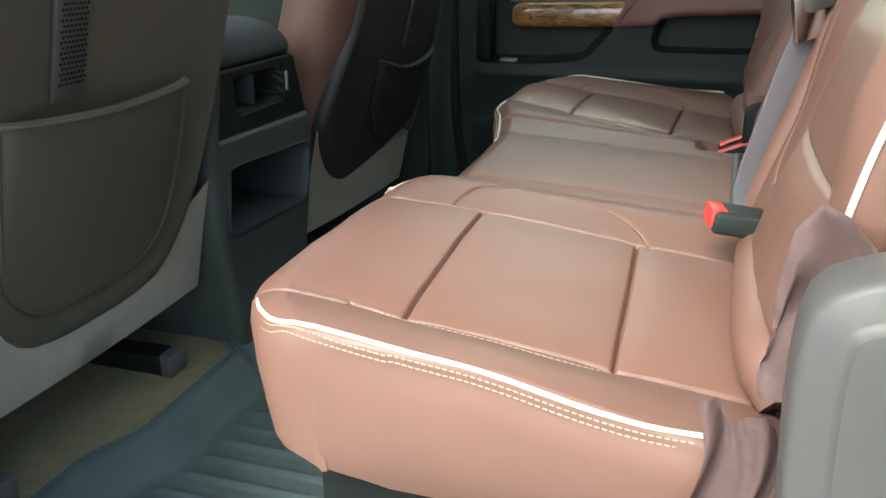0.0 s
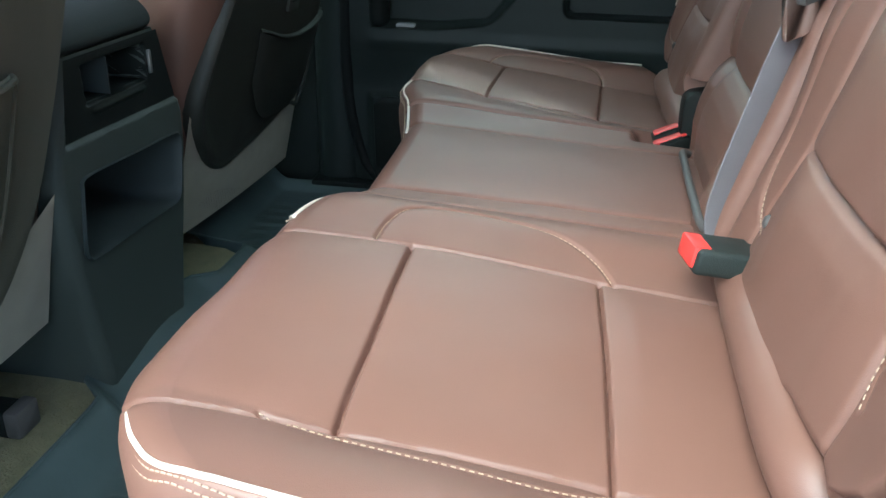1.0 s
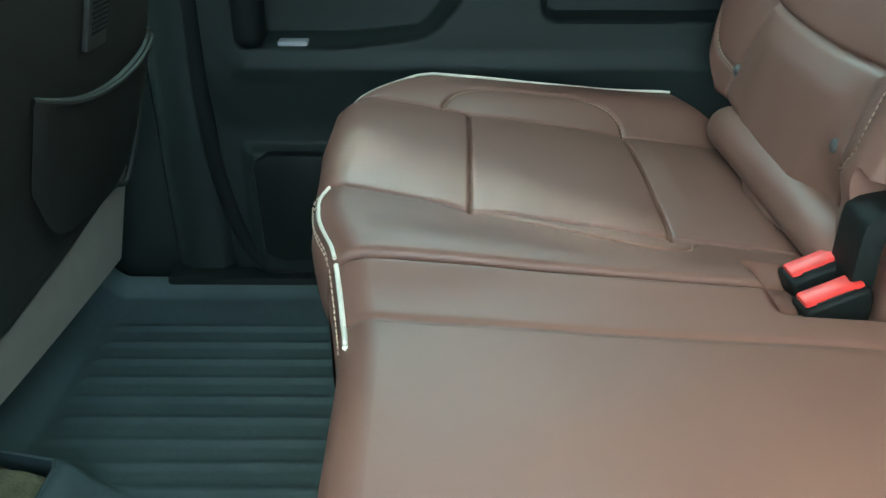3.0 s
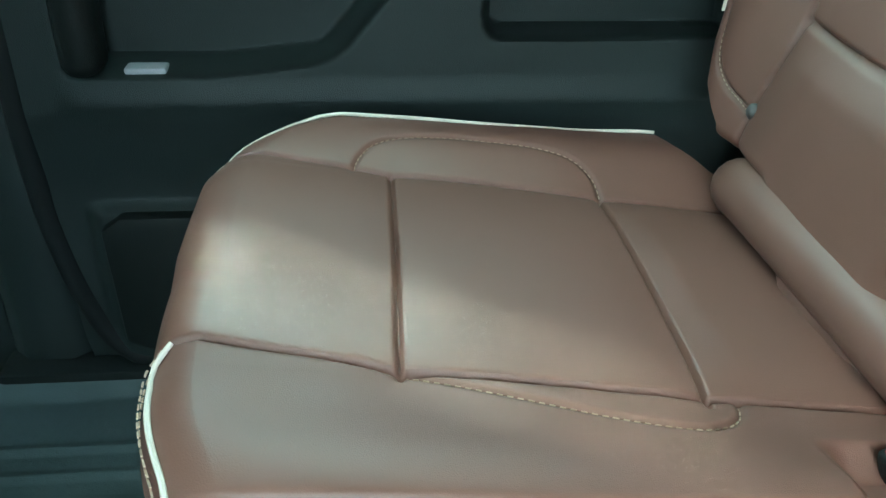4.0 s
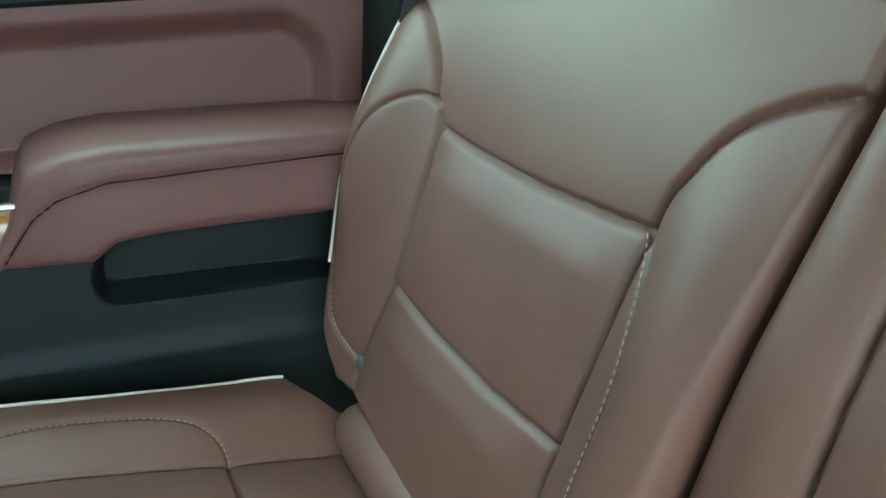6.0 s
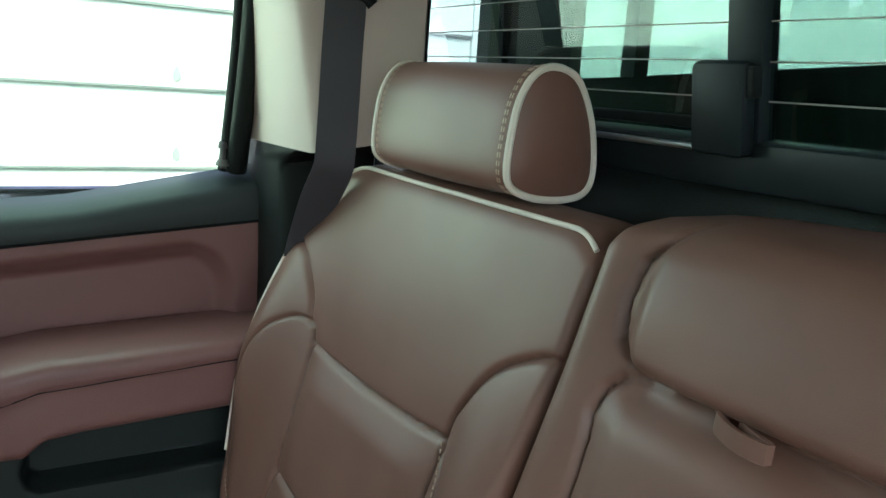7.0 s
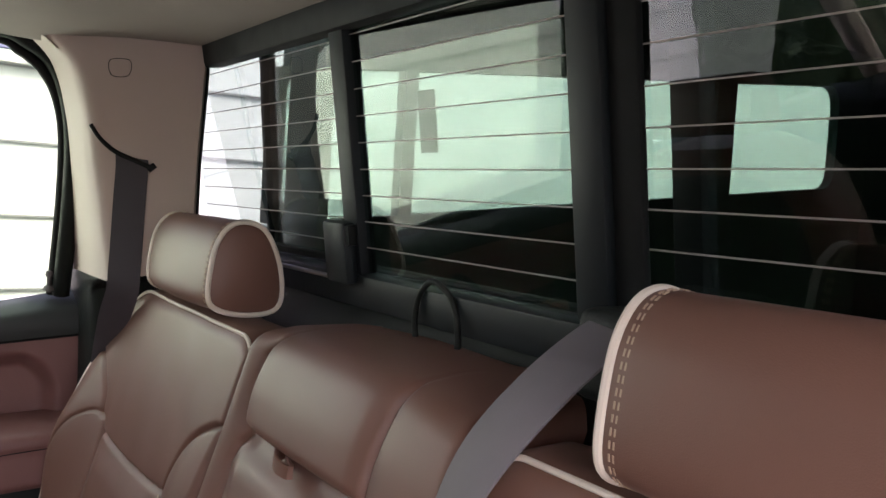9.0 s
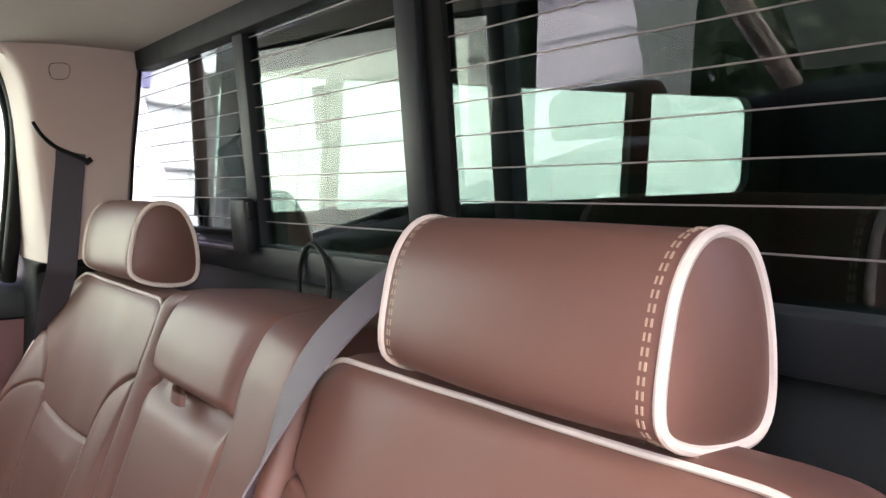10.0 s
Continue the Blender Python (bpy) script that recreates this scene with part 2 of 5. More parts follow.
def curve_points(pts, n=60, closed=False):
    """Catmull-Rom through the given points, evenly spaced."""
    P = [np.array(p, float) for p in pts]
    out = []
    k = len(P)
    rng = range(k if closed else k - 1)
    for i in rng:
        if closed:
            p0, p1, p2, p3 = P[(i - 1) % k], P[i], P[(i + 1) % k], P[(i + 2) % k]
        else:
            p0, p1, p2, p3 = P[max(i - 1, 0)], P[i], P[i + 1], P[min(i + 2, k - 1)]
        for s in np.linspace(0, 1, 16, endpoint=False):
            out.append(0.5 * (2 * p1 + (p2 - p0) * s + (2 * p0 - 5 * p1 + 4 * p2 - p3) * s * s + (3 * p1 - p0 - 3 * p2 + p3) * s ** 3))
    out.append(P[0] if closed else P[-1])
    out = np.array(out)
    d = np.concatenate([[0], np.cumsum(np.linalg.norm(np.diff(out, axis=0), axis=1))])
    u = np.linspace(0, d[-1], n)
    return np.stack([np.interp(u, d, out[:, a]) for a in range(out.shape[1])], 1)


def tube(pts, r, n=8, closed=False, bm=None, flat=1.0):
    pts = [Vector(p) for p in pts]
    if closed and (pts[0] - pts[-1]).length < 1e-5:
        pts = pts[:-1]
    k = len(pts)
    rows, up = [], None
    for i, p in enumerate(pts):
        t = (pts[(i + 1) % k] - pts[i - 1]) if closed else (pts[min(i + 1, k - 1)] - pts[max(i - 1, 0)])
        t.normalize()
        if up is None:
            up = t.orthogonal().normalized()
        up = (up - t * up.dot(t)).normalized()
        side = t.cross(up)
        rows.append([p + (up * math.cos(a) + side * math.sin(a) * flat) * r for a in (2 * math.pi * j / n for j in range(n))])
    if closed:
        rows.append(rows[0])
    out = loft(rows, closed=True, caps=not closed, bm=bm)
    if closed:
        bmesh.ops.remove_doubles(out, verts=out.verts, dist=1e-6)
    return out


def dashes(pts, length=0.0052, gap=0.0034, r=0.0011, bm=None):
    """Stitches along an evenly spaced line of points."""
    bm = bm or bmesh.new()
    P = np.array(pts, float)
    d = np.concatenate([[0], np.cumsum(np.linalg.norm(np.diff(P, axis=0), axis=1))])
    s = 0.0
    while s + length < d[-1]:
        seg = [np.array([np.interp(u, d, P[:, a]) for a in range(3)]) for u in (s, s + length / 2, s + length)]
        tube(seg, r, 4, bm=bm)
        s += length + gap
    return bm


def band(pts, width_dirs, width, thick, bm=None):
    """Webbing: a flat strip along points, lying along the given width directions."""
    rows = []
    k = len(pts)
    for i, (p, w) in enumerate(zip(pts, width_dirs)):
        p, w = Vector(p), Vector(w).normalized()
        t = (Vector(pts[min(i + 1, k - 1)]) - Vector(pts[max(i - 1, 0)])).normalized()
        w = (w - t * w.dot(t)).normalized()
        nrm = t.cross(w)
        a, b = w * width / 2, nrm * thick / 2
        rows.append([p - a - b, p - a * 0.96 - b * 1.3, p + a * 0.96 - b * 1.3, p + a - b, p + a + b, p + a * 0.96 + b * 1.3, p - a * 0.96 + b * 1.3, p - a + b])
    return loft(rows, closed=True, caps=True, bm=bm)


def near_line(X, Y, line):
    """Distance of each grid point to a polyline."""
    best = np.full(X.shape, 9.0)
    L = np.array(line, float)
    for (ax, ay), (bx, by) in zip(L, L[1:]):
        dx, dy = bx - ax, by - ay
        q = dx * dx + dy * dy + 1e-12
        u = np.clip(((X - ax) * dx + (Y - ay) * dy) / q, 0, 1)
        best = np.minimum(best, np.hypot(X - ax - u * dx, Y - ay - u * dy))
    return best


def grooves(X, Y, lines, deep=0.006, wide=0.0035, puff=0.005, reach=0.028):
    """Sewn seams: a narrow crease and the pillow's fall towards it."""
    out = np.zeros(X.shape)
    for ln in lines:
        d = near_line(X, Y, ln)
        out -= deep * np.exp(-(d / wide) ** 2) + puff * np.exp(-d / reach)
    return np.maximum(out, -(deep + puff * 1.6))


def sheet(X, Y, Z):
    return loft([[(X[i, j], Y[i, j], Z[i, j]) for j in range(X.shape[1])] for i in range(X.shape[0])])


# ---- rear bench: cushions ----
HALF = 0.752          # outer edge of the bench from the centre line
SPLIT = 0.222         # gap between the wide and the narrow cushion


def smooth01(a):
    a = np.clip(a, 0, 1)
    return a * a * (3 - 2 * a)


FRONT_EDGE = np.array([(-0.52, 0.045), (-0.42, 0.056), (-0.35, 0.066), (-0.317, 0.068), (-0.271, 0.074), (-0.223, 0.085), (-0.186, 0.099), (-0.160, 0.113), (-0.13, 0.114), (0.09, 0.112), (0.12, 0.111), (0.15, 0.106), (0.20, 0.097), (0.24, 0.088), (0.27, 0.075), (0.298, 0.067), (0.34, 0.063), (0.42, 0.054), (0.52, 0.045)])


def front_x(y):
    """Front edge of the bench; its middle is set back, more gently on the far side."""
    v = np.abs(y)
    lobe = sum(np.interp(y + k, FRONT_EDGE[:, 0], FRONT_EDGE[:, 1]) for k in np.linspace(-0.012, 0.012, 9)) / 9
    corner = 0.092 * np.clip((v - 0.60) / 0.152, 0, 1) ** 2.4
    return lobe + corner + 0.030 * np.clip((v - 0.735) / 0.017, 0, 1) ** 3


def seat_z(X, Y):
    """Height of the cushion skin without its seams."""
    v = np.abs(Y)
    mid = 0.3985 - 0.058 * (X - 0.13)
    inner = 0.4335 - 0.140 * X
    outer = 0.4245 - 0.143 * X
    edge = 0.4225 - 0.083 * (X - 0.08)
    w = smooth01((v - 0.15) / 0.17)
    u = np.clip((v - 0.325) / 0.32, 0, 1)
    z = mid * (1 - w) + (inner * (1 - u) + outer * u) * w
    q = np.clip((v - 0.642) / 0.088, 0, 1)
    edge = edge - 0.0035 * (Y > 0) + (0.003 - 0.021 * smooth01((X - 0.30) / 0.23)) * (Y < 0) * smooth01((X - 0.12) / 0.1)
    z = z + (edge - outer) * np.sin(q * math.pi / 2) ** 1.2
    z = z + 0.010 * np.exp(-((v - 0.240) / 0.045) ** 2) * smooth01((X - 0.05) / 0.1)
    # padding of the two inner panels
    z = z + 0.0055 * np.clip(1 - ((v - 0.487) / 0.158) ** 2, 0, 1) * smooth01((X - 0.07) / 0.06)
    # pocket for the far buckles
    z = z - 0.024 * smooth01((X - 0.468) / 0.028) * smooth01((Y - 0.176) / 0.022) * smooth01((0.292 - Y) / 0.022)
    # the rear panel stands a little proud of the middle one
    z = z + 0.0022 * smooth01((X - 0.428) / 0.03) * np.exp(-np.maximum(X - 0.458, 0) / 0.08) * smooth01((v - 0.335) / 0.06) * smooth01((0.64 - v) / 0.06)
    return z


# sewn arcs of each seat place, as (x, y)
ARCS = {-1: ([(0.181, -0.333), (0.184, -0.297), (0.195, -0.262), (0.212, -0.247), (0.240, -0.238), (0.290, -0.236), (0.350, -0.245), (0.387, -0.262), (0.415, -0.286), (0.430, -0.310), (0.437, -0.327)],
             [(0.170, -0.648), (0.21, -0.656), (0.27, -0.664), (0.333, -0.668), (0.40, -0.665), (0.43, -0.646)]),
        1: ([(0.190, 0.3435), (0.204, 0.340), (0.225, 0.334), (0.268, 0.324), (0.341, 0.306), (0.395, 0.298), (0.420, 0.301), (0.436, 0.312), (0.442, 0.328)],
            [(0.190, 0.648), (0.198, 0.672), (0.215, 0.694), (0.245, 0.706), (0.295, 0.710), (0.357, 0.706), (0.405, 0.692), (0.428, 0.668), (0.433, 0.643)])}


def seat_lines(s):
    """Seams of one seat place, s = -1 near the open door, +1 by the far door."""
    g = [[(0.066, 0.352), (0.09, 0.358), (0.13, 0.350), (0.183, 0.343), (0.22, 0.338), (0.42, 0.331), (0.60, 0.325)] if s > 0 else [(0.066, 0.352), (0.09, 0.358), (0.13, 0.350), (0.183, 0.339), (0.22, 0.331), (0.42, 0.324), (0.60, 0.318)],
         [(0.075, 0.665), (0.14, 0.655), (0.22, 0.648), (0.43, 0.642), (0.60, 0.636)],
         [(0.220, 0.330), (0.224, 0.49), (0.226, 0.648)],
         [(0.420, 0.324), (0.426, 0.48), (0.430, 0.642)]]
    return [[(x, s * v) for x, v in ln] for ln in g]


NOSE = [(0.050, -0.136), (0.030, -0.138), (0.013, -0.128), (0.005, -0.100), (0.001, -0.068), (0.0, -0.045), (0.003, -0.026), (0.010, -0.011), (0.021, -0.003), (0.034, 0.0)]
NOSE_SOFT = [(0.050, -0.136), (0.030, -0.138), (0.012, -0.128), (0.003, -0.100), (0.0, -0.068), (0.004, -0.042), (0.012, -0.022), (0.024, -0.009), (0.038, -0.002), (0.052, 0.0)]


def softness(y):
    """How far the front edge has the wide roll of the outer seat places."""
    return smooth01((np.abs(y) - 0.34) / 0.16)



def skin_z(X, Y, ends):
    """The sewn skin: padding, seams, arcs, soft creases and the rolled ends."""
    seams = seat_lines(-1) + seat_lines(1)
    soft = [[(0.13, k * 0.150), (0.30, k * 0.146), (0.60, k * 0.140)] for k in (-1, 1)] + [[(0.095, -0.205), (0.14, -0.196), (0.30, -0.194), (0.60, -0.188)]]
    arcs = [[(x, y) for x, y in curve_points(a, 40)] for k in (-1, 1) for a in ARCS[k]]
    Z = seat_z(X, Y) + grooves(X, Y, seams, 0.0070, 0.0020, 0.0030, 0.018) + grooves(X, Y, soft, 0.0022, 0.004, 0.002, 0.02)
    Z = Z + grooves(X, Y, arcs, 0.0034, 0.0026, 0.0008, 0.01)
    Z = Z + 0.0010 * np.sin(9 * X + 14 * Y) * np.sin(23 * Y - 5 * X) + 0.0005 * np.sin(41 * X - 17 * Y) * np.sin(37 * Y + 11 * X) - 0.004 * smooth01((X - 0.54) / 0.08)
    for e, r in ends:
        d = np.abs(Y - e)
        Z = Z - np.where(d < r, r - np.sqrt(np.maximum(r * r - (r - d) ** 2, 0)), 0)
    return Z


def cushion_skin(y0, y1, wide):
    ends = ((y0, 0.010 if wide else 0.006), (y1, 0.006 if wide else 0.010))
    ys = np.linspace(y0, y1, max(24, int((y1 - y0) / 0.0017)))
    # crowd a few columns into the rolled ends
    ys = np.sort(np.concatenate([ys, y0 + np.array([0.0006, 0.0015, 0.0026]), y1 - np.array([0.0006, 0.0015, 0.0026])]))
    fx = front_x(ys)
    tops = np.linspace(0, 1, 360)
    soft = softness(ys)
    start = fx + 0.034 + 0.018 * soft
    stop = np.interp(ys, [0.655, 0.686, 0.719, 0.752], [0.60, 0.557, 0.529, 0.512])
    XT = start[None, :] + tops[:, None] * (stop - start)[None, :]
    YT = np.repeat(ys[None, :], len(tops), 0)
    ZT = skin_z(XT, YT, ends)
    short = 1 - 0.30 * np.clip((np.abs(ys) - 0.45) / 0.20, 0, 1) + 0.26 * smooth01((np.abs(ys) - 0.66) / 0.085)
    tip = smooth01((np.abs(ys) - 0.685) / 0.06)
    lean_back = 0.25 * smooth01((np.abs(ys) - 0.50) / 0.15) * (1 - 0.85 * tip)
    rows = []
    for (ax, az), (bx, bz) in zip(NOSE[:-1], NOSE_SOFT[:-1]):
        row = []
        for j, q in enumerate(soft):
            dx, dz = ax + (bx - ax) * q, az + (bz - az) * q
            row.append((fx[j] + dx * (1 - 0.7 * tip[j] * (dz < -0.08)) + lean_back[j] * max(0, -dz - 0.02), ys[j], ZT[0, j] + dz * short[j]))
        rows.append(row)
    rows += [[(XT[i, j], ys[j], ZT[i, j]) for j in range(len(ys))] for i in range(len(tops))]
    bm = loft(rows)
    for e, at, shown in ((y0, 0, wide), (y1, -1, not wide)):
        first = [r[at] for r in rows]
        under = first[5::-1]
        ux, uz = [p[0] for p in under] + [under[-1][0] + 0.06], [p[2] for p in under] + [0.262]
        side = [first]
        for k in (0.06, 0.15, 0.3, 0.5, 0.7, 0.85, 0.95, 1.0):
            out = []
            for i, (x, y, z) in enumerate(first):
                low = (z if i < 6 else float(np.interp(x, ux, uz)) - 0.02 * max(0, x - 0.3)) if shown else 0.27
                zz = z + (min(z, low) - z) * k
                f = min(1, max(0, (0.405 - zz) / max(0.01, 0.405 - low)))
                belly = (0.007 * math.sin(f * math.pi) - 0.03 * max(0, f - 0.8)) if shown else 0.0
                if shown and i < 6:
                    x, z0 = x + (first[0][0] - x) * k, first[0][2]
                    out.append((x, e, z + (z0 - z) * k))
                    continue
                out.append((x, e + belly * (1 if e > 0 else -1) * min(1, k * 6) * float(smooth01((x - 0.13) / 0.12)), zz))
            side.append(out)
        loft(side, bm=bm)
    bmesh.ops.remove_doubles(bm, verts=bm.verts, dist=0.00004)
    return bm


def on_seat(line, lift=0.0):
    """Places on the sewn skin for a line of (x, y), also round the front nose."""
    P = np.array(line, float)
    f = front_x(P[:, 1])
    soft = softness(P[:, 1])
    X = np.maximum(P[:, 0], f + 0.034 + 0.018 * soft)
    Z = skin_z(X, P[:, 1], ((-HALF, 0.010), (HALF, 0.010)))
    drop = np.interp(P[:, 0] - f, [d for d, _ in NOSE[5:]], [d for _, d in NOSE[5:]]) * (1 - soft) + np.interp(P[:, 0] - f, [d for d, _ in NOSE_SOFT[4:]], [d for _, d in NOSE_SOFT[4:]]) * soft
    return [(x, y, z + d + lift) for (x, y), z, d in zip(P, Z, drop)]


def outer_pipe(s):
    return curve_points([(0.066, s * 0.645), (0.080, s * 0.672), (0.103, s * 0.704), (0.138, s * 0.731), (0.20, s * 0.7450), (0.34, s * 0.7503), (0.46, s * 0.750), (0.515, s * 0.744)], 90)


def inner_pipe(s, a=0.0, b=1.0):
    ys = np.linspace(0.352, 0.118, 14) if s > 0 else np.linspace(-0.322, -0.152, 14)
    p = [(float(front_x(y)) + 0.009 + 0.010 * (i == 0), y) for i, y in enumerate(ys)]
    p = curve_points(p, 60)
    return p[int(a * 59):int(b * 59) + 1]


def cushion(seat, y0, y1):
    wide = y0 < -0.5
    c = part("cushion", cushion_skin(y0, y1, wide), LEATHER, seat)
    part("base", box(0.16, 0.58, y0 + 0.03, y1 - 0.03, 0.10, 0.30, 0.01), BLACK, seat, "black plastic seat base")
    for s, k in ((-1, "o"), (-1, "i"), (1, "c")) if wide else ((1, "o"), (1, "i")):
        line = {"o": outer_pipe(s), "i": inner_pipe(s) if s < 0 else inner_pipe(s, 0, 0.55), "c": inner_pipe(s, 0.59, 1)}[k]
        line = on_seat(line, 0.0030 if k != "o" else (0.0015 if wide else 0.0028))
        part("piping", tube(line, 0.0023 if wide else 0.0019, 8), PIPE, c, "cream piping")
        for drop in (0.0050, 0.0110):
            if k == "o":
                L = np.array(line)
                n = np.stack([L[2:, 1] - L[:-2, 1], L[:-2, 0] - L[2:, 0]], 1)
                n = -s * n / np.linalg.norm(n, axis=1)[:, None]
                q = [(x + a * (0.0045 + 0.004 * (x < 0.25)), y + b * (0.0045 + 0.003 * (x < 0.25)), z - drop) for (x, y, z), (a, b) in zip(L[1:-1], n)]
                # round the front corner the rows follow the nose of the skin
                g0 = drop * 0.55
                nose = on_seat([(x + a * g0, y + b * g0) for (x, y, z), (a, b) in zip(L[1:-1], n)], 0.0008)
                q = [tuple(np.array(g) + (np.array(h) - np.array(g)) * float(smooth01((h[0] - 0.14) / 0.07))) for g, h in zip(nose, q)]
                tagged(part("stitching", dashes(q, 0.0042, 0.0020, 0.0007), THREAD, c), kind="stuff")
            else:
                tagged(part("stitching", dashes([(x - 0.006, y, z - drop) for x, y, z in line], 0.0046, 0.0032, 0.0008), THREAD, c), kind="stuff")
    s = -1 if wide else 1
    for a in ARCS[s]:
        p = curve_points(a, 70)
        tagged(part("stitching", dashes(on_seat(p, 0.0034 if a[0][1] < -0.6 else 0.0010), 0.0038, 0.0028, 0.0006), THREAD, c), kind="stuff")
    return c


def perforations(c):
    """Fine holes in the inner side panel of the seat by the open door."""
    arc = np.array(curve_points(ARCS[-1][0], 60))
    I, J = np.meshgrid(np.arange(60), np.arange(34), indexing="ij")
    x, y = 0.192 + I * 0.0040 + 0.0020 * (J % 2), -0.322 + J * 0.0040
    keep = (x < 0.43) & (y < np.interp(x, arc[:, 0], arc[:, 1]) - 0.008)
    x, y = x[keep], y[keep]
    z = skin_z(x, y, ()) + 0.0003
    verts = [(px + 0.0007 * math.cos(a), py + 0.0007 * math.sin(a), pz) for px, py, pz in zip(x, y, z) for a in np.linspace(0, 2 * math.pi, 7)[:-1]]
    faces = [tuple(range(6 * k, 6 * k + 6)) for k in range(len(x))]
    me = bpy.data.meshes.new("perforation")
    me.from_pydata(verts, [], faces)
    me.materials.append(SEAL)
    ob = new("perforation", me)
    ob.parent = c
    ob.matrix_parent_inverse = Matrix.Translation(-c.parent.location)
    tagged(ob, kind="stuff")


WIDE_SEAT = thing("rear_seat", (0.35, -0.27, 0.10), "wide part of the rear bench in brown leather with cream piping", "car seat", "rear bench")
NARROW_SEAT = thing("rear_seat", (0.35, 0.49, 0.10), "narrow rear bench section in brown leather beside the closed door", "car seat", "rear bench")
perforations(cushion(WIDE_SEAT, -HALF, SPLIT - 0.003))
cushion(NARROW_SEAT, SPLIT + 0.003, HALF)


# ---- rear bench: backrests ----
def back_x(Z):
    return 0.573 + 0.295 * (Z - 0.46)


def side_edge(z):
    return float(np.interp(z, [0.34, 0.42, 0.43, 0.45, 0.49, 0.56, 0.68, 0.80, 0.90], [0.650, 0.690, 0.706, 0.730, 0.754, 0.776, 0.790, 0.775, 0.735]))


BACK_SEAMS = [
    [(0.339, 0.537), (0.49, 0.532), (0.633, 0.537)],
    [(0.332, 0.693), (0.49, 0.684), (0.646, 0.689)],
    [(0.318, 0.36), (0.322, 0.454), (0.332, 0.497), (0.336, 0.537), (0.332, 0.693), (0.318, 0.735), (0.290, 0.772), (0.243, 0.797), (0.215, 0.798)],
    [(0.640, 0.36), (0.644, 0.449), (0.633, 0.537), (0.646, 0.689), (0.664, 0.712), (0.676, 0.742), (0.718, 0.783), (0.765, 0.802)]]
BACK_ARC = [(0.664, 0.712), (0.690, 0.712), (0.722, 0.690), (0.742, 0.640), (0.748, 0.560), (0.735, 0.492), (0.700, 0.458), (0.648, 0.446)]
BACK_INNER = [(0.330, 0.694), (0.318, 0.672), (0.308, 0.645), (0.300, 0.612), (0.298, 0.576), (0.298, 0.536), (0.293, 0.500), (0.289, 0.482), (0.300, 0.461), (0.318, 0.452)]


def inner_edge(z):
    return np.interp(z, [0.35, 0.50, 0.62, 0.80, 0.90], [0.245, 0.243, 0.239, 0.222, 0.216])


def back_face(V, Z):
    """Forward swell of an outer backrest at (distance from the centre line, height)."""
    f = 0.010 * np.exp(-((V - 0.485) / 0.17) ** 2 - ((Z - 0.46) / 0.1) ** 2)
    f = f + 0.043 * (0.40 + 0.60 * smooth01((Z - 0.50) / 0.15)) * np.exp(-((V - 0.737) / 0.054) ** 2) * smooth01((0.86 - Z) / 0.2) + 0.022 * np.exp(-((V - 0.275) / 0.05) ** 2) * smooth01((0.86 - Z) / 0.25)
    f = f + 0.006 * smooth01((0.535 - Z) / 0.04) * np.exp(-np.maximum(0.505 - Z, 0) / 0.06) * smooth01((V - 0.345) / 0.06) * smooth01((0.633 - V) / 0.06)
    f = f + 0.007 * smooth01((0.688 - Z) / 0.04) * smooth01((V - 0.335) / 0.05) * smooth01((0.642 - V) / 0.05) * smooth01((Z - 0.5) / 0.15)
    return f


def worn(V, Z, s):
    """How far the inner lower part of a backrest is pressed back, more so on the seat by the open door."""
    if s < 0:
        return 0.018 * smooth01((0.37 - V) / 0.09) * smooth01((0.68 - Z) / 0.16)
    return 0.024 * smooth01((0.40 - V) / 0.09) * smooth01((0.47 - Z) / 0.06)


def back_point(v, z, s, lift=0.0):
    f = float(back_face(np.array(v), np.array(z)) - worn(np.array(v), np.array(z), s))
    return (float(back_x(z)) - f - lift, s * v, z)


def back_stitches(s):
    """The sewn arc and the long stitched line of a backrest; both lie towards the same door on either seat."""
    if s > 0:
        return BACK_ARC, BACK_INNER
    return [(0.330 - (v - 0.664) * 0.55, z) for v, z in BACK_ARC], [(0.642, 0.693), (0.654, 0.660), (0.659, 0.620), (0.654, 0.575), (0.650, 0.544), (0.646, 0.515), (0.648, 0.483), (0.656, 0.462)]


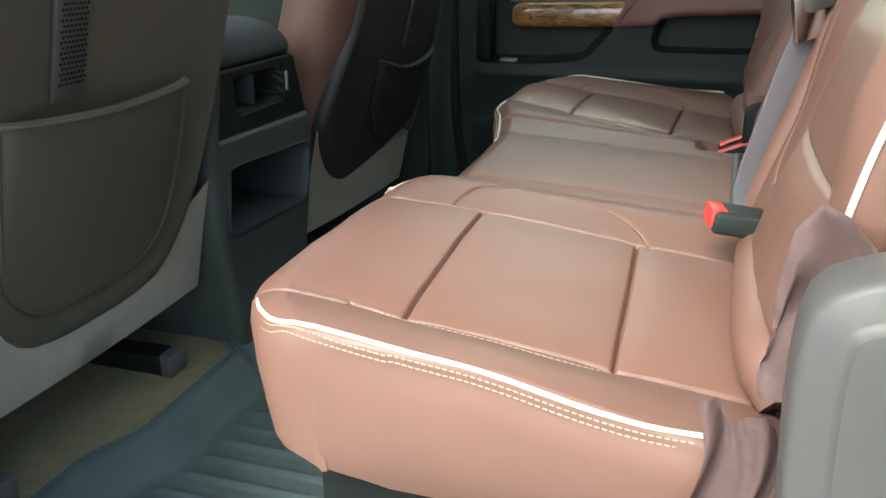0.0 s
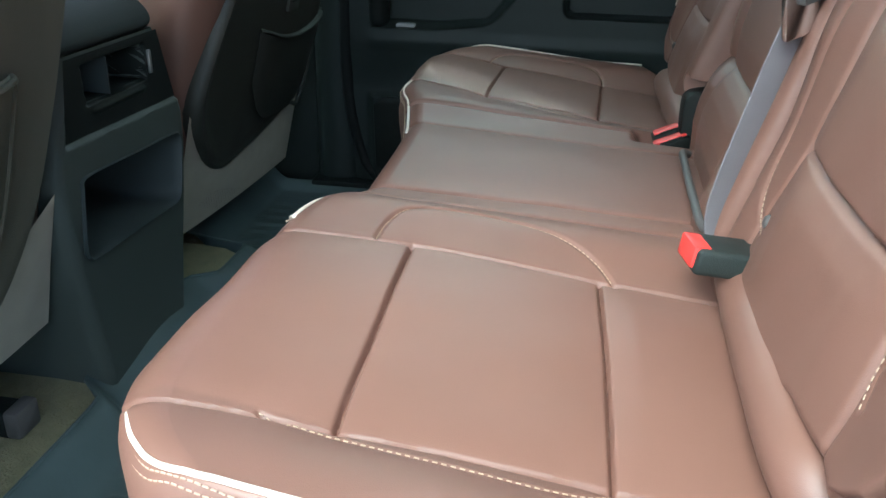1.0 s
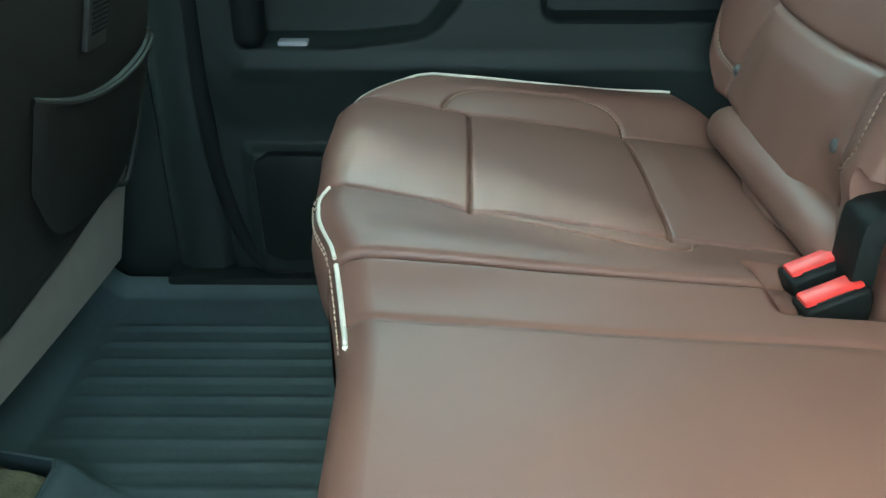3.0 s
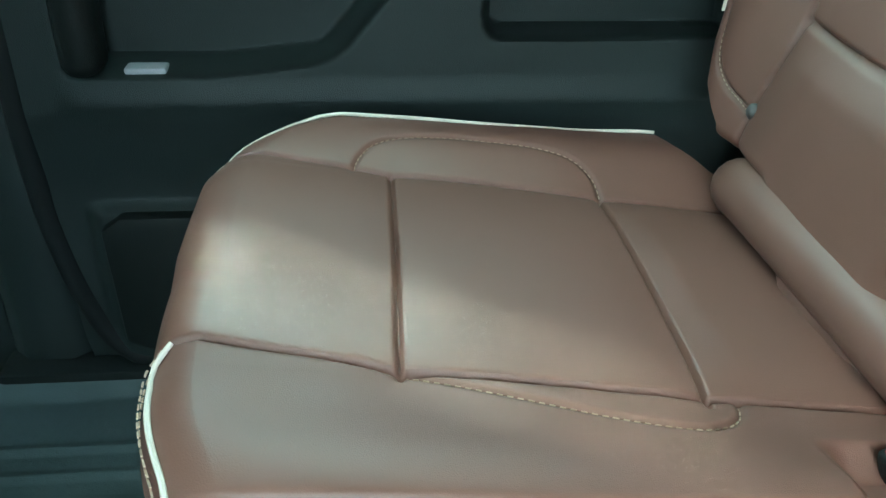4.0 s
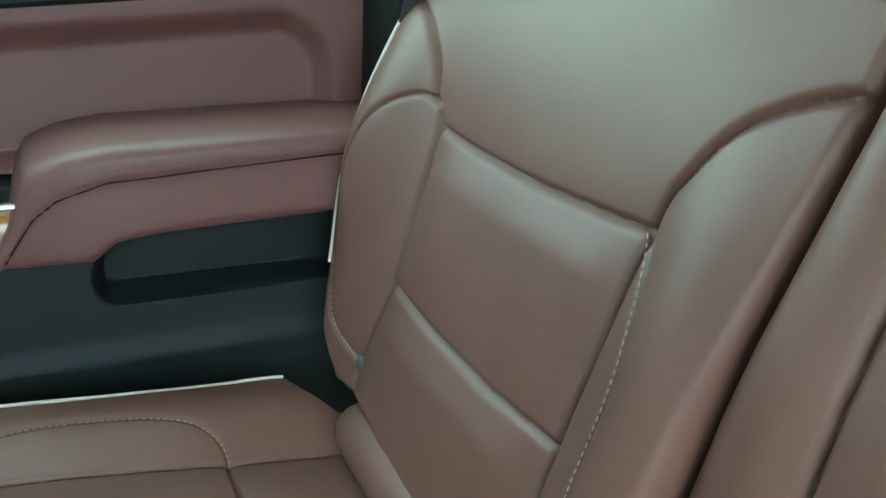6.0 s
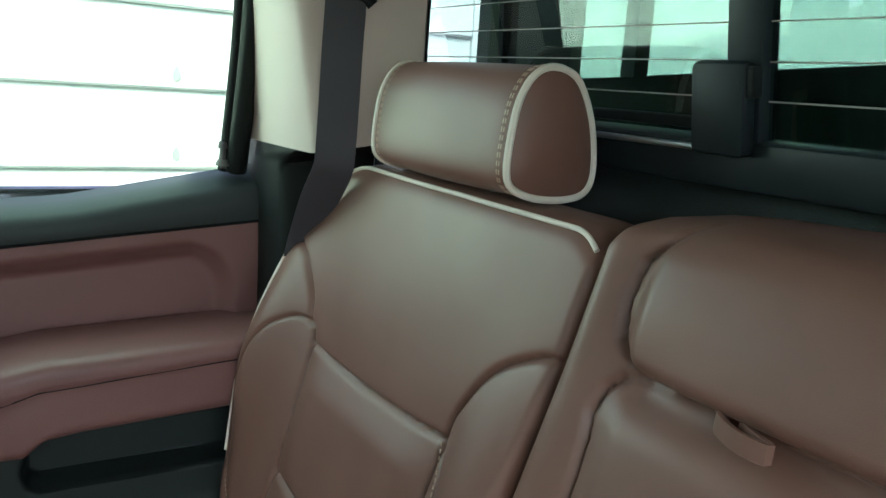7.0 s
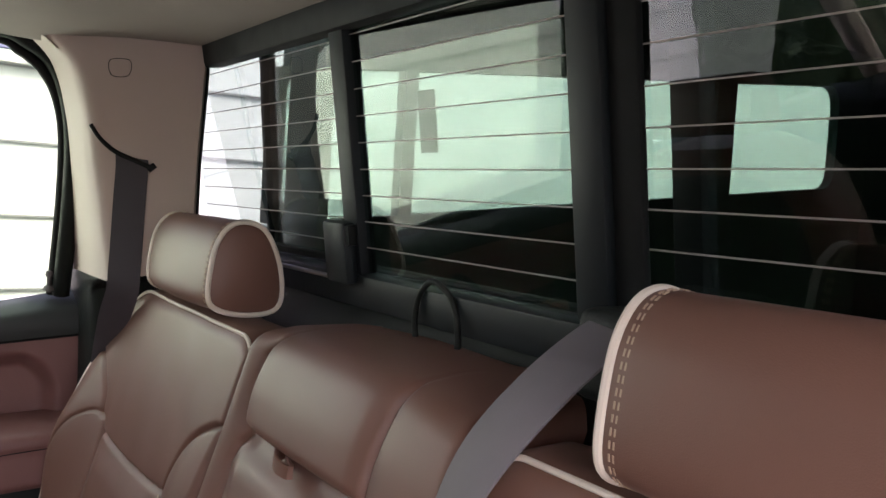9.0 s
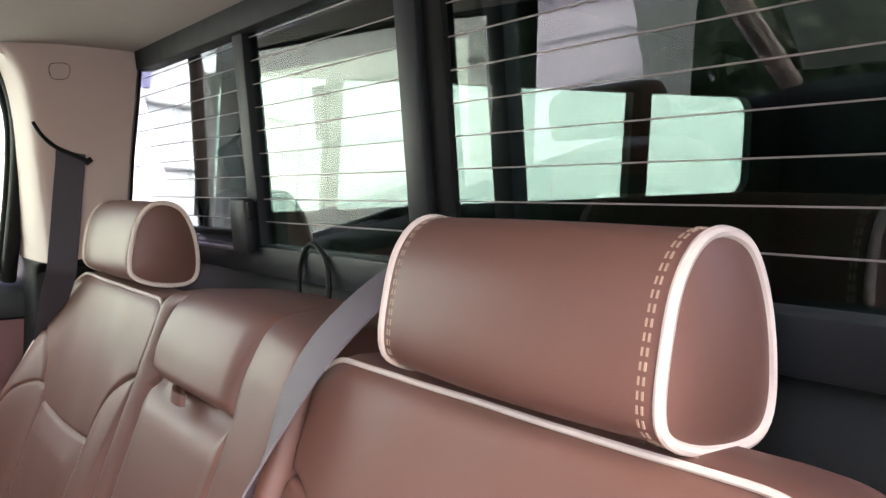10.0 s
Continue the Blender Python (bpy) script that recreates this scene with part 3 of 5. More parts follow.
def back_grid(s):
    nz, ny = 300, 240
    w = np.linspace(0, 1, ny)
    r = np.linspace(0, 1, nz)
    z0 = 0.345 + 0.060 * smooth01((w - 0.55) / 0.20)
    ztop = 0.908 - 0.003 * (1 - w) - 0.062 * np.clip((w - 0.82) / 0.18, 0, 1) ** 2.4 - 0.020 * np.clip((0.08 - w) / 0.08, 0, 1) ** 2
    Z = z0[None, :] + r[:, None] * (ztop - z0)[None, :]
    edge = np.vectorize(side_edge)(Z)
    inn = inner_edge(Z)
    V = inn + w[None, :] * (edge - inn)
    arc, line = back_stitches(s)
    arcs = [[tuple(p) for p in curve_points(arc, 40)]]
    F = back_face(V, Z) + grooves(V, Z, [[tuple(p) for p in curve_points(g, 40)] for g in BACK_SEAMS], 0.0060, 0.0032, 0.0034, 0.018) + grooves(V, Z, arcs, 0.0045, 0.0026, 0.0012, 0.01) + grooves(V, Z, [line], 0.003, 0.0026, 0.0008, 0.01)
    F += 0.0014 * np.sin(11 * Z + 13 * V) * np.sin(19 * V - 6 * Z) + 0.0007 * np.sin(33 * Z - 21 * V) * np.sin(39 * V + 8 * Z)
    F -= worn(V, Z, s)
    # open lower corner for the hinge
    F -= 0.050 * smooth01((0.268 - V) / 0.006) * smooth01((0.476 - Z - 0.35 * (0.268 - V)) / 0.010)
    R = 0.022
    dist = np.minimum(np.minimum((V - inn) * 2.2, (edge - V) * 2.2), (ztop[None, :] - Z))
    dist = np.minimum(dist, (Z - z0[None, :]) * 1.2 + 0.03 * (1 - smooth01((w - 0.48) / 0.10))[None, :])
    dist = np.clip(dist, 0, R)
    F -= R - np.sqrt(np.maximum(R * R - (R - dist) ** 2, 0))
    return back_x(Z) - F, s * V, Z


def backrest_skin(s, X, V, Z):
    nz, ny = X.shape
    bm = sheet(X, V, Z)
    rim = [(X[i, 0], V[i, 0], Z[i, 0]) for i in range(nz)] + [(X[-1, j], V[-1, j], Z[-1, j]) for j in range(1, ny)] + [(X[i, -1], V[i, -1], Z[i, -1]) for i in range(nz - 2, -1, -1)]
    rows = [rim]
    for d, dz in ((0.03, 0.001), (0.06, -0.008), (0.095, -0.028)):
        rows.append([(x + d, y, z + (dz if z > 0.8 else 0)) for x, y, z in rim])
    rows.append([(x + 0.095, s * 0.48 + (y - s * 0.48) * 0.5, 0.5 + (z - 0.5) * 0.6) for x, y, z in rim])
    loft(rows, bm=bm)
    bmesh.ops.remove_doubles(bm, verts=bm.verts, dist=0.00004)
    return bm


def top_pipe(X, V, Z):
    """Along the outer and upper rim of the skin, and a short way down inside."""
    nz, ny = X.shape
    k = 3
    pts = [(X[i, -1 - k], V[i, -1 - k], Z[i, -1 - k]) for i in range(72, nz - 6, 6)]
    pts += [(X[-1 - k, j], V[-1 - k, j], Z[-1 - k, j]) for j in range(ny - 8, 1, -6)]
    p = curve_points(pts, 260)
    return [(x - 0.0015, y, z + 0.001) for x, y, z in p]


def outer_backrest(seat, s):
    grid = back_grid(s)
    t = part("backrest", backrest_skin(s, *grid), LEATHER, seat)
    pipe = top_pipe(*grid)
    part("piping", tube(pipe, 0.0025, 8), PIPE, t, "cream piping")
    for d in (0.011, 0.019):
        tagged(part("stitching", dashes([(x + d, y, z + 0.0022) for x, y, z in pipe[150:246]]), THREAD, t), kind="stuff")
        tagged(part("stitching", dashes([(x + d, y + s * 0.0012, z) for x, y, z in pipe[:110]]), THREAD, t), kind="stuff")
    tagged(part("stitching", dashes([back_point(v, z, s, -0.0036) for v, z in curve_points(back_stitches(s)[0], 60)[34 if s > 0 else 43:]], 0.0036, 0.0028, 0.0006), THREAD, t), kind="stuff")
    tagged(part("stitching", dashes([back_point(v, z, s, -0.0022) for v, z in curve_points(back_stitches(s)[1], 60)], 0.0036, 0.0028, 0.0006), THREAD, t), kind="stuff")
    # rolled edge where the backrest meets the cushion
    roll = curve_points([(0.590, s * 0.272, 0.362), (0.570, s * 0.292, 0.379), (0.563, s * 0.40, 0.385), (0.560, s * 0.56, 0.385), (0.565, s * 0.622, 0.378), (0.582, s * 0.648, 0.358)], 40)
    part("lower_roll", tube(roll, 0.029, 18), LEATHER, t)
    for v, z in ((0.640, 0.449), (0.347, 0.462)) if s > 0 else ((0.347, 0.462),):
        b = bmesh.new()
        bmesh.ops.create_uvsphere(b, u_segments=12, v_segments=8, radius=0.0082)
        x, y, zz = back_point(v, z, s, -0.004)
        part("button", turned(b, Matrix.Translation((x, y, zz)) @ Matrix.Diagonal((0.8, 1, 1, 1))), GREY, t, "small grey plastic button")
    return t


def hinge(seat, s):
    """Charcoal hinge cover in the open lower corner of a backrest."""
    prof = curve_points([(0.552, 0.330), (0.550, 0.425), (0.553, 0.441), (0.563, 0.449), (0.60, 0.457), (0.65, 0.462), (0.65, 0.330)], 30)
    prof = [(x + (0.035 if s < 0 else 0), z) for x, z in prof]
    a, b = sorted((s * 0.224, s * 0.272))
    part("hinge_cover", prism([tuple(p) for p in prof], "y", a, b, 0.004), BLACK, seat, "charcoal plastic hinge cover")


hinge(WIDE_SEAT, -1)
hinge(NARROW_SEAT, 1)
outer_backrest(WIDE_SEAT, -1)
outer_backrest(NARROW_SEAT, 1)


def centre_backrest():
    nz, ny = 220, 170
    y = np.linspace(-1, 1, ny)
    r = np.linspace(0, 1, nz)
    ztop = 0.926 - 0.012 * np.abs(y) ** 2 - 0.02 * np.clip((np.abs(y) - 0.90) / 0.10, 0, 1) ** 2
    Z = 0.345 + r[:, None] * (ztop[None, :] - 0.345)
    half = inner_edge(Z) - 0.003
    Y = y[None, :] * half
    V = np.abs(Y)
    inner, outer = smooth01((0.165 - Y) / 0.03), smooth01((Y + 0.105) / 0.03)
    F = 0.004 + 0 * V
    # upper roll and the armrest face under it
    upper = smooth01((Z - 0.812) / 0.022)
    fall = 0.9 * (np.clip(Z - 0.86, 0, 1)) ** 1.6
    F = F + inner * outer * (upper * (0.016 - fall) + (1 - upper) * (0.006 - 0.014 * np.exp(-((Z - 0.806) / 0.014) ** 2)))
    F = F + (1 - outer) * (0.011 - 0.7 * fall) + 0.006 * inner * np.exp(-((V - 0.195) / 0.02) ** 2) * outer + 0.006 * (1 - inner) * np.exp(-((V - 0.195) / 0.02) ** 2)
    # lower pad of the folded armrest
    crease = 0.507 + 0.04 * Y
    low = crease - Z
    swell = np.interp(low, [-0.15, -0.05, -0.006, 0.0, 0.008, 0.02, 0.04, 0.07, 0.10, 0.13, 0.17], [0, -0.008, -0.018, -0.022, -0.020, -0.014, -0.009, -0.009, -0.014, -0.024, -0.036])
    F = F + swell * smooth01((Y + 0.122) / 0.04)
    lines = [[(0.166, 0.515), (0.170, 0.76), (0.174, 0.78), (0.169, 0.798), (0.158, 0.809)], [(0.140, 0.816), (0.154, 0.821), (0.168, 0.835), (0.173, 0.863), (0.168, 0.892), (0.148, 0.912), (0.132, 0.93)],
             [(-0.102, 0.36), (-0.106, 0.777), (-0.100, 0.816), (-0.100, 0.852), (-0.104, 0.885), (-0.112, 0.93)], [(-0.098, 0.814), (0.150, 0.814)], [(-0.095, 0.503), (0.232, 0.516)]]
    F = F + grooves(Y, Z, lines, 0.0065, 0.0036, 0.005, 0.02)
    R = 0.019
    d = np.clip(np.minimum(half - V, (ztop[None, :] - Z) * 0.8), 0, R)
    F = F - (R - np.sqrt(np.maximum(R * R - (R - d) ** 2, 0)))
    X = back_x(Z) - F
    bm = sheet(X, Y, Z)
    rim = [(X[i, 0], Y[i, 0], Z[i, 0]) for i in range(nz)] + [(X[-1, j], Y[-1, j], Z[-1, j]) for j in range(1, ny)] + [(X[i, -1], Y[i, -1], Z[i, -1]) for i in range(nz - 2, -1, -1)]
    loft([rim] + [[(a + k, b, c + (0.004 if c > 0.85 else 0)) for a, b, c in rim] for k in (0.03, 0.07, 0.10)], bm=bm)
    bmesh.ops.remove_doubles(bm, verts=bm.verts, dist=0.00005)
    t = part("centre_backrest", bm, LEATHER, WIDE_SEAT, "centre backrest with a folded armrest")
    strap = curve_points([(0.690, 0.070, 0.817), (0.672, 0.064, 0.816), (0.665, 0.052, 0.814), (0.662, 0.038, 0.813), (0.664, 0.024, 0.812), (0.668, 0.022, 0.812), (0.670, 0.034, 0.813), (0.676, 0.050, 0.815)], 30)
    part("pull_strap", band(strap, [(0.1, 0, 1)] * 30, 0.013, 0.003), LEATHER, t, "folded brown leather pull strap")
    roll = curve_points([(0.552, 0.100, 0.388), (0.541, 0.088, 0.393), (0.539, 0.04, 0.394), (0.537, -0.04, 0.394), (0.536, -0.12, 0.394), (0.536, -0.19, 0.394), (0.548, -0.215, 0.390)], 40)
    part("lower_edge", tube(roll, 0.0055, 12), GREY, t, "pale grey lower edge strip")
    return t


centre_backrest()


def head_restraint(s, label, dz=0.0):
    t = thing("head_restraint", (0.735, s * 0.473, 0.90), label, "headrest", "rear headrests")
    loop = [(0.733, 1.034), (0.712, 1.026), (0.697, 1.004), (0.690, 0.972), (0.688, 0.936), (0.697, 0.920), (0.725, 0.911), (0.762, 0.910), (0.785, 0.917), (0.793, 0.937), (0.788, 0.975), (0.775, 1.008), (0.758, 1.028)]
    cx, cz = 0.740, 0.972
    C = curve_points([(cx + (x - cx) * 0.955, cz + (z - cz) * 0.975 - 0.001 + dz) for x, z in loop], 73, closed=True)[:-1]
    y0, y1 = 0.338, 0.600
    rows = []
    stations = [(y0 + 0.000, 0.90, 0), (y0 + 0.0, 0.975, 0), (y0 + 0.004, 1.0, 0)] + [(y0 + 0.004 + (y1 - y0 - 0.008) * k / 14, 1.0, 1) for k in range(1, 14)] + [(y1 - 0.004, 1.0, 0), (y1, 0.975, 0), (y1, 0.90, 0)]
    for y, k, mid in stations:
        u = (y - y0) / (y1 - y0)
        swell = 1 + 0.02 * math.sin(math.pi * u)
        bow = -0.006 * math.sin(math.pi * u)
        rows.append([(cx + (x - cx) * k * swell + bow, s * y, cz + (z - cz) * k * swell) for x, z in C])
    part("cover", loft(rows, closed=True), LEATHER, t)
    for y, out in ((y0, -1), (y1, 1)):
        cap = [[(cx + (x - cx) * k, s * (y + out * h), cz + (z - cz) * k) for x, z in C] for k, h in ((0.965, 0.0005), (0.85, 0.0035), (0.6, 0.007), (0.3, 0.009), (0.0, 0.0095))]
        tip = loft(cap, closed=True)
        bmesh.ops.remove_doubles(tip, verts=tip.verts, dist=0.00005)
        part("end_cap", tip, LEATHER, t)
        part("piping", tube([(cx + (x - cx) * 0.985, s * (y + out * 0.001), cz + (z - cz) * 0.985) for x, z in C], 0.0035, 8, closed=True), PIPE, t, "cream piping")
        st = bmesh.new()
        for off in (0.0088, 0.0122):
            a = [(cx + (x - cx) * 1.010, s * (y - out * off), cz + (z - cz) * 1.010) for x, z in C]
            dashes(a + a[:1], 0.0046, 0.0030, 0.0010, bm=st)
        part("stitching", st, THREAD, t)
    for y in (0.425, 0.523):
        part("post", tube([(0.745, s * y, 0.87), (0.742, s * y, 0.935)], 0.006, 12), STEEL, t, "steel post")
    return t


head_restraint(-1, "brown leather rear headrest with cream piped end caps", -0.005)
head_restraint(1, "brown leather rear headrest with cream piped end caps")


# ---- cab shell ----
def slab(corners, thick, bm=None):
    """A flat plate with the given four corners, thickened along its normal."""
    c = [Vector(p) for p in corners]
    n = (c[1] - c[0]).cross(c[3] - c[0]).normalized() * thick
    own = bmesh.new()
    a, b = [own.verts.new(p) for p in c], [own.verts.new(p + n) for p in c]
    own.faces.new(a[::-1])
    own.faces.new(b)
    for i in range(4):
        own.faces.new((a[i], a[(i + 1) % 4], b[(i + 1) % 4], b[i]))
    return join(bm, own)


single("floor", box(-1.75, 0.95, -0.93, 0.93, -0.06, -0.012, 0.004), CARPET, "olive brown carpeted cab floor", "floor", kind="structure")


def carpet_step():
    """The raised carpet under the front seats."""
    prof = [(-1.7, 0.0), (-1.7, 0.05), (-0.36, 0.05), (-0.31, 0.046), (-0.272, 0.03), (-0.255, 0.012), (-0.255, -0.01)]
    bm = prism(prof, "y", -0.86, 0.345, 0.004)
    return prism([(x - (0.15 if x > -1 else 0), z) for x, z in prof], "y", 0.347, 0.86, 0.004, bm=bm)


single("carpet", carpet_step(), CARPET, "olive carpet rising under the front seats", "carpet", kind="structure")


single("door_sill", box(-0.28, 0.67, 0.815, 0.935, -0.012, 0.034, 0.008), BLACK, "black plastic door sill strip", "sill", kind="structure")


def mat_rim(Y):
    """Front edge of the mat, reaching forward at the console and under the far seat."""
    return -0.268 - 0.045 * smooth01((0.22 - np.abs(Y)) / 0.05) - 0.15 * smooth01((Y - 0.345) / 0.04) - 0.035 * smooth01((-Y - 0.45) / 0.12)


def floor_mat():
    t = thing("floor_mat", (-0.1, 0, 0), "dark grey ribbed rubber floor mat across the footwell", "floor mat")
    U, Y = np.meshgrid(np.linspace(0, 1, 90), np.linspace(-0.83, 0.83, 300), indexing="ij")
    rim_x = mat_rim(Y)
    X = rim_x + U * (0.30 - rim_x)
    Z = 0.006 + 0 * X
    Z = Z + 0.050 * smooth01((rim_x + 0.075 - X) / 0.07) + 0.03 * np.exp(-(Y / 0.13) ** 2) * smooth01((0.3 - X) / 0.2)
    Z = Z + 0.022 * smooth01((np.abs(Y) - 0.79) / 0.04)
    flat = smooth01((X - rim_x - 0.083) / 0.01) * smooth01((0.06 - X) / 0.01)
    bay = np.zeros(Y.shape)
    for a, b in ((-0.74, -0.17), (0.17, 0.74)):
        bay = np.maximum(bay, smooth01((Y - a) / 0.01) * smooth01((b - Y) / 0.01))
    ribs = np.clip(np.cos(2 * math.pi * Y / 0.044) * 3 - 1.6, 0, 1)
    Z = Z + 0.0042 * ribs * flat * bay
    bm = sheet(X, Y, Z)
    part("mat", bm, RUBBER, t, smooth=60)
    rim = bmesh.new()
    tube([(float(mat_rim(y)) + 0.002, y, 0.056 + 0.03 * math.exp(-(y / 0.13) ** 2)) for y in np.linspace(-0.76, 0.76, 90)], 0.003, 8, bm=rim)
    part("raised_rim", rim, RUBBER, t)
    return t


floor_mat()


CUBBY_MOUTH = [(-0.150, 0.376), (-0.02, 0.370), (0.100, 0.364), (0.117, 0.357), (0.120, 0.340), (0.102, 0.268), (0.092, 0.254), (0.075, 0.250), (-0.02, 0.254), (-0.150, 0.258), (-0.172, 0.262), (-0.180, 0.280), (-0.172, 0.330), (-0.166, 0.362)]


def inside(y, z, loop):
    """Whether a place lies within a closed outline."""
    hit = False
    for (ay, az), (by, bz) in zip(loop, loop[1:] + loop[:1]):
        if (az > z) != (bz > z) and y < (by - ay) * (z - az) / (bz - az) + ay:
            hit = not hit
    return hit


def console():
    t = thing("centre_console", (-0.45, 0, 0.0), "charcoal centre console with rear storage cubby and cupholder panel", "console")
    mouth = [tuple(p) for p in curve_points(CUBBY_MOUTH, 90, closed=True)[:-1]]

    def sides(z):
        return (float(np.interp(z, [0.03, 0.16, 0.25, 0.33, 0.39, 0.42, 0.48, 0.54], [-0.165, -0.185, -0.205, -0.215, -0.215, -0.205, -0.185, -0.170])),
                float(np.interp(z, [0.03, 0.16, 0.25, 0.33, 0.39, 0.42, 0.48, 0.54], [0.090, 0.112, 0.133, 0.147, 0.152, 0.145, 0.124, 0.104])))

    def face(y, z):
        """Rear face: the upper insert stands back behind a moulded lip, with a pocket for the outlets."""
        x = -0.268 - 0.02 * abs(z - 0.35)
        low = 0.4165 - 0.025 * y
        x -= 0.007 * float(smooth01((z - low) / 0.004)) * float(smooth01((y + 0.185 - 0.25 * (z - 0.42)) / 0.006)) * float(smooth01((0.140 - 0.28 * (z - 0.42) - y) / 0.006))
        x -= 0.062 * float(smooth01((y + 0.112) / 0.008)) * float(smooth01((0.058 - y) / 0.008)) * float(smooth01((z - 0.462) / 0.006)) * float(smooth01((0.519 - z) / 0.006))
        return x + 0.0022 * math.exp(-((z - 0.452) / 0.0035) ** 2) * float(smooth01((y + 0.105) / 0.01)) * float(smooth01((0.05 - y) / 0.01))

    rows = []
    for z in np.linspace(0.03, 0.535, 170):
        a, b = sides(z)
        e = 0.016
        cols = np.linspace(a + e, b - e, 110)
        row = [(-1.0, a, z), (face(a + e, z) - 0.022, a, z), (face(a + e, z) - 0.012, a + 0.002, z), (face(a + e, z) - 0.004, a + 0.007, z)]
        row += [(face(y, z), y, z) for y in cols]
        row += [(face(b - e, z) - 0.004, b - 0.007, z), (face(b - e, z) - 0.012, b - 0.002, z), (face(b - e, z) - 0.022, b, z), (-1.0, b, z)]
        rows.append(row)
    own = loft(rows)
    gone = [f for f in own.faces if f.calc_center_median().x > -0.35 and inside(f.calc_center_median().y, f.calc_center_median().z, mouth)]
    bmesh.ops.delete(own, geom=gone, context="FACES")
    part("shell", own, CONSOLE, t, smooth=60)
    rows = []
    for q in np.linspace(0, 1, 60):
        row = []
        for u in np.linspace(0, 1, 100):
            low = 0.4165 - 0.025 * (-0.18 + 0.32 * u) + 0.006
            z = low + (0.531 - low) * q
            a, b = -0.180 + 0.25 * (z - 0.42), 0.134 - 0.28 * (z - 0.42)
            y = a + (b - a) * u
            row.append((face(y, z) + 0.0012, y, z))
        rows.append(row)
    part("insert", loft(rows), BLACK, t, "darker inset panel around the outlets", smooth=60)
    rings = []
    for k, x in ((1.02, -0.2735), (1.022, -0.2665), (1.0, -0.2640), (0.985, -0.268), (0.975, -0.280), (0.95, -0.345), (0.90, -0.470), (0.86, -0.480), (0.4, -0.482), (0.0, -0.482)):
        rings.append([(x, -0.03 + (y + 0.03) * k, 0.312 + (z - 0.312) * k + 0.010 * (k < 0.95)) for y, z in mouth])
    cub = loft(rings, closed=True)
    bmesh.ops.remove_doubles(cub, verts=cub.verts, dist=0.0001)
    part("cubby", cub, CUBBY, t, "open storage cubby with a rounded mouth", smooth=50)
    prof = curve_points([(-0.62, 0.600), (-0.40, 0.602), (-0.345, 0.598), (-0.305, 0.584), (-0.281, 0.562), (-0.275, 0.545), (-0.282, 0.537)], 24)
    part("armrest_lid", prism([(-0.62, 0.530)] + [tuple(q) for q in prof] + [(-0.30, 0.530)], "y", -0.168, 0.098, 0.010, 3), LID, t, "padded black armrest lid")
    part("divider", box(-0.330, -0.279, -0.0470, -0.0440, 0.464, 0.517, 0.001), CUBBY, t, "thin grey divider")
    part("switch", box(-0.286, -0.272, 0.064, 0.071, 0.470, 0.506, 0.002), STEEL, t, "small silver switch")
    return t


console()


FAR_SHELL = [(-0.252, 0.41), (-0.256, 0.45), (-0.250, 0.485), (-0.222, 0.565), (-0.198, 0.62), (-0.186, 0.70), (-0.182, 0.80), (-0.15, 0.88), (-0.08, 0.92), (0.12, 0.92), (0.205, 0.88), (0.246, 0.78), (0.262, 0.62), (0.266, 0.50), (0.260, 0.41), (0.22, 0.355), (0.10, 0.312), (-0.05, 0.284), (-0.11, 0.277), (-0.17, 0.302), (-0.22, 0.355)]


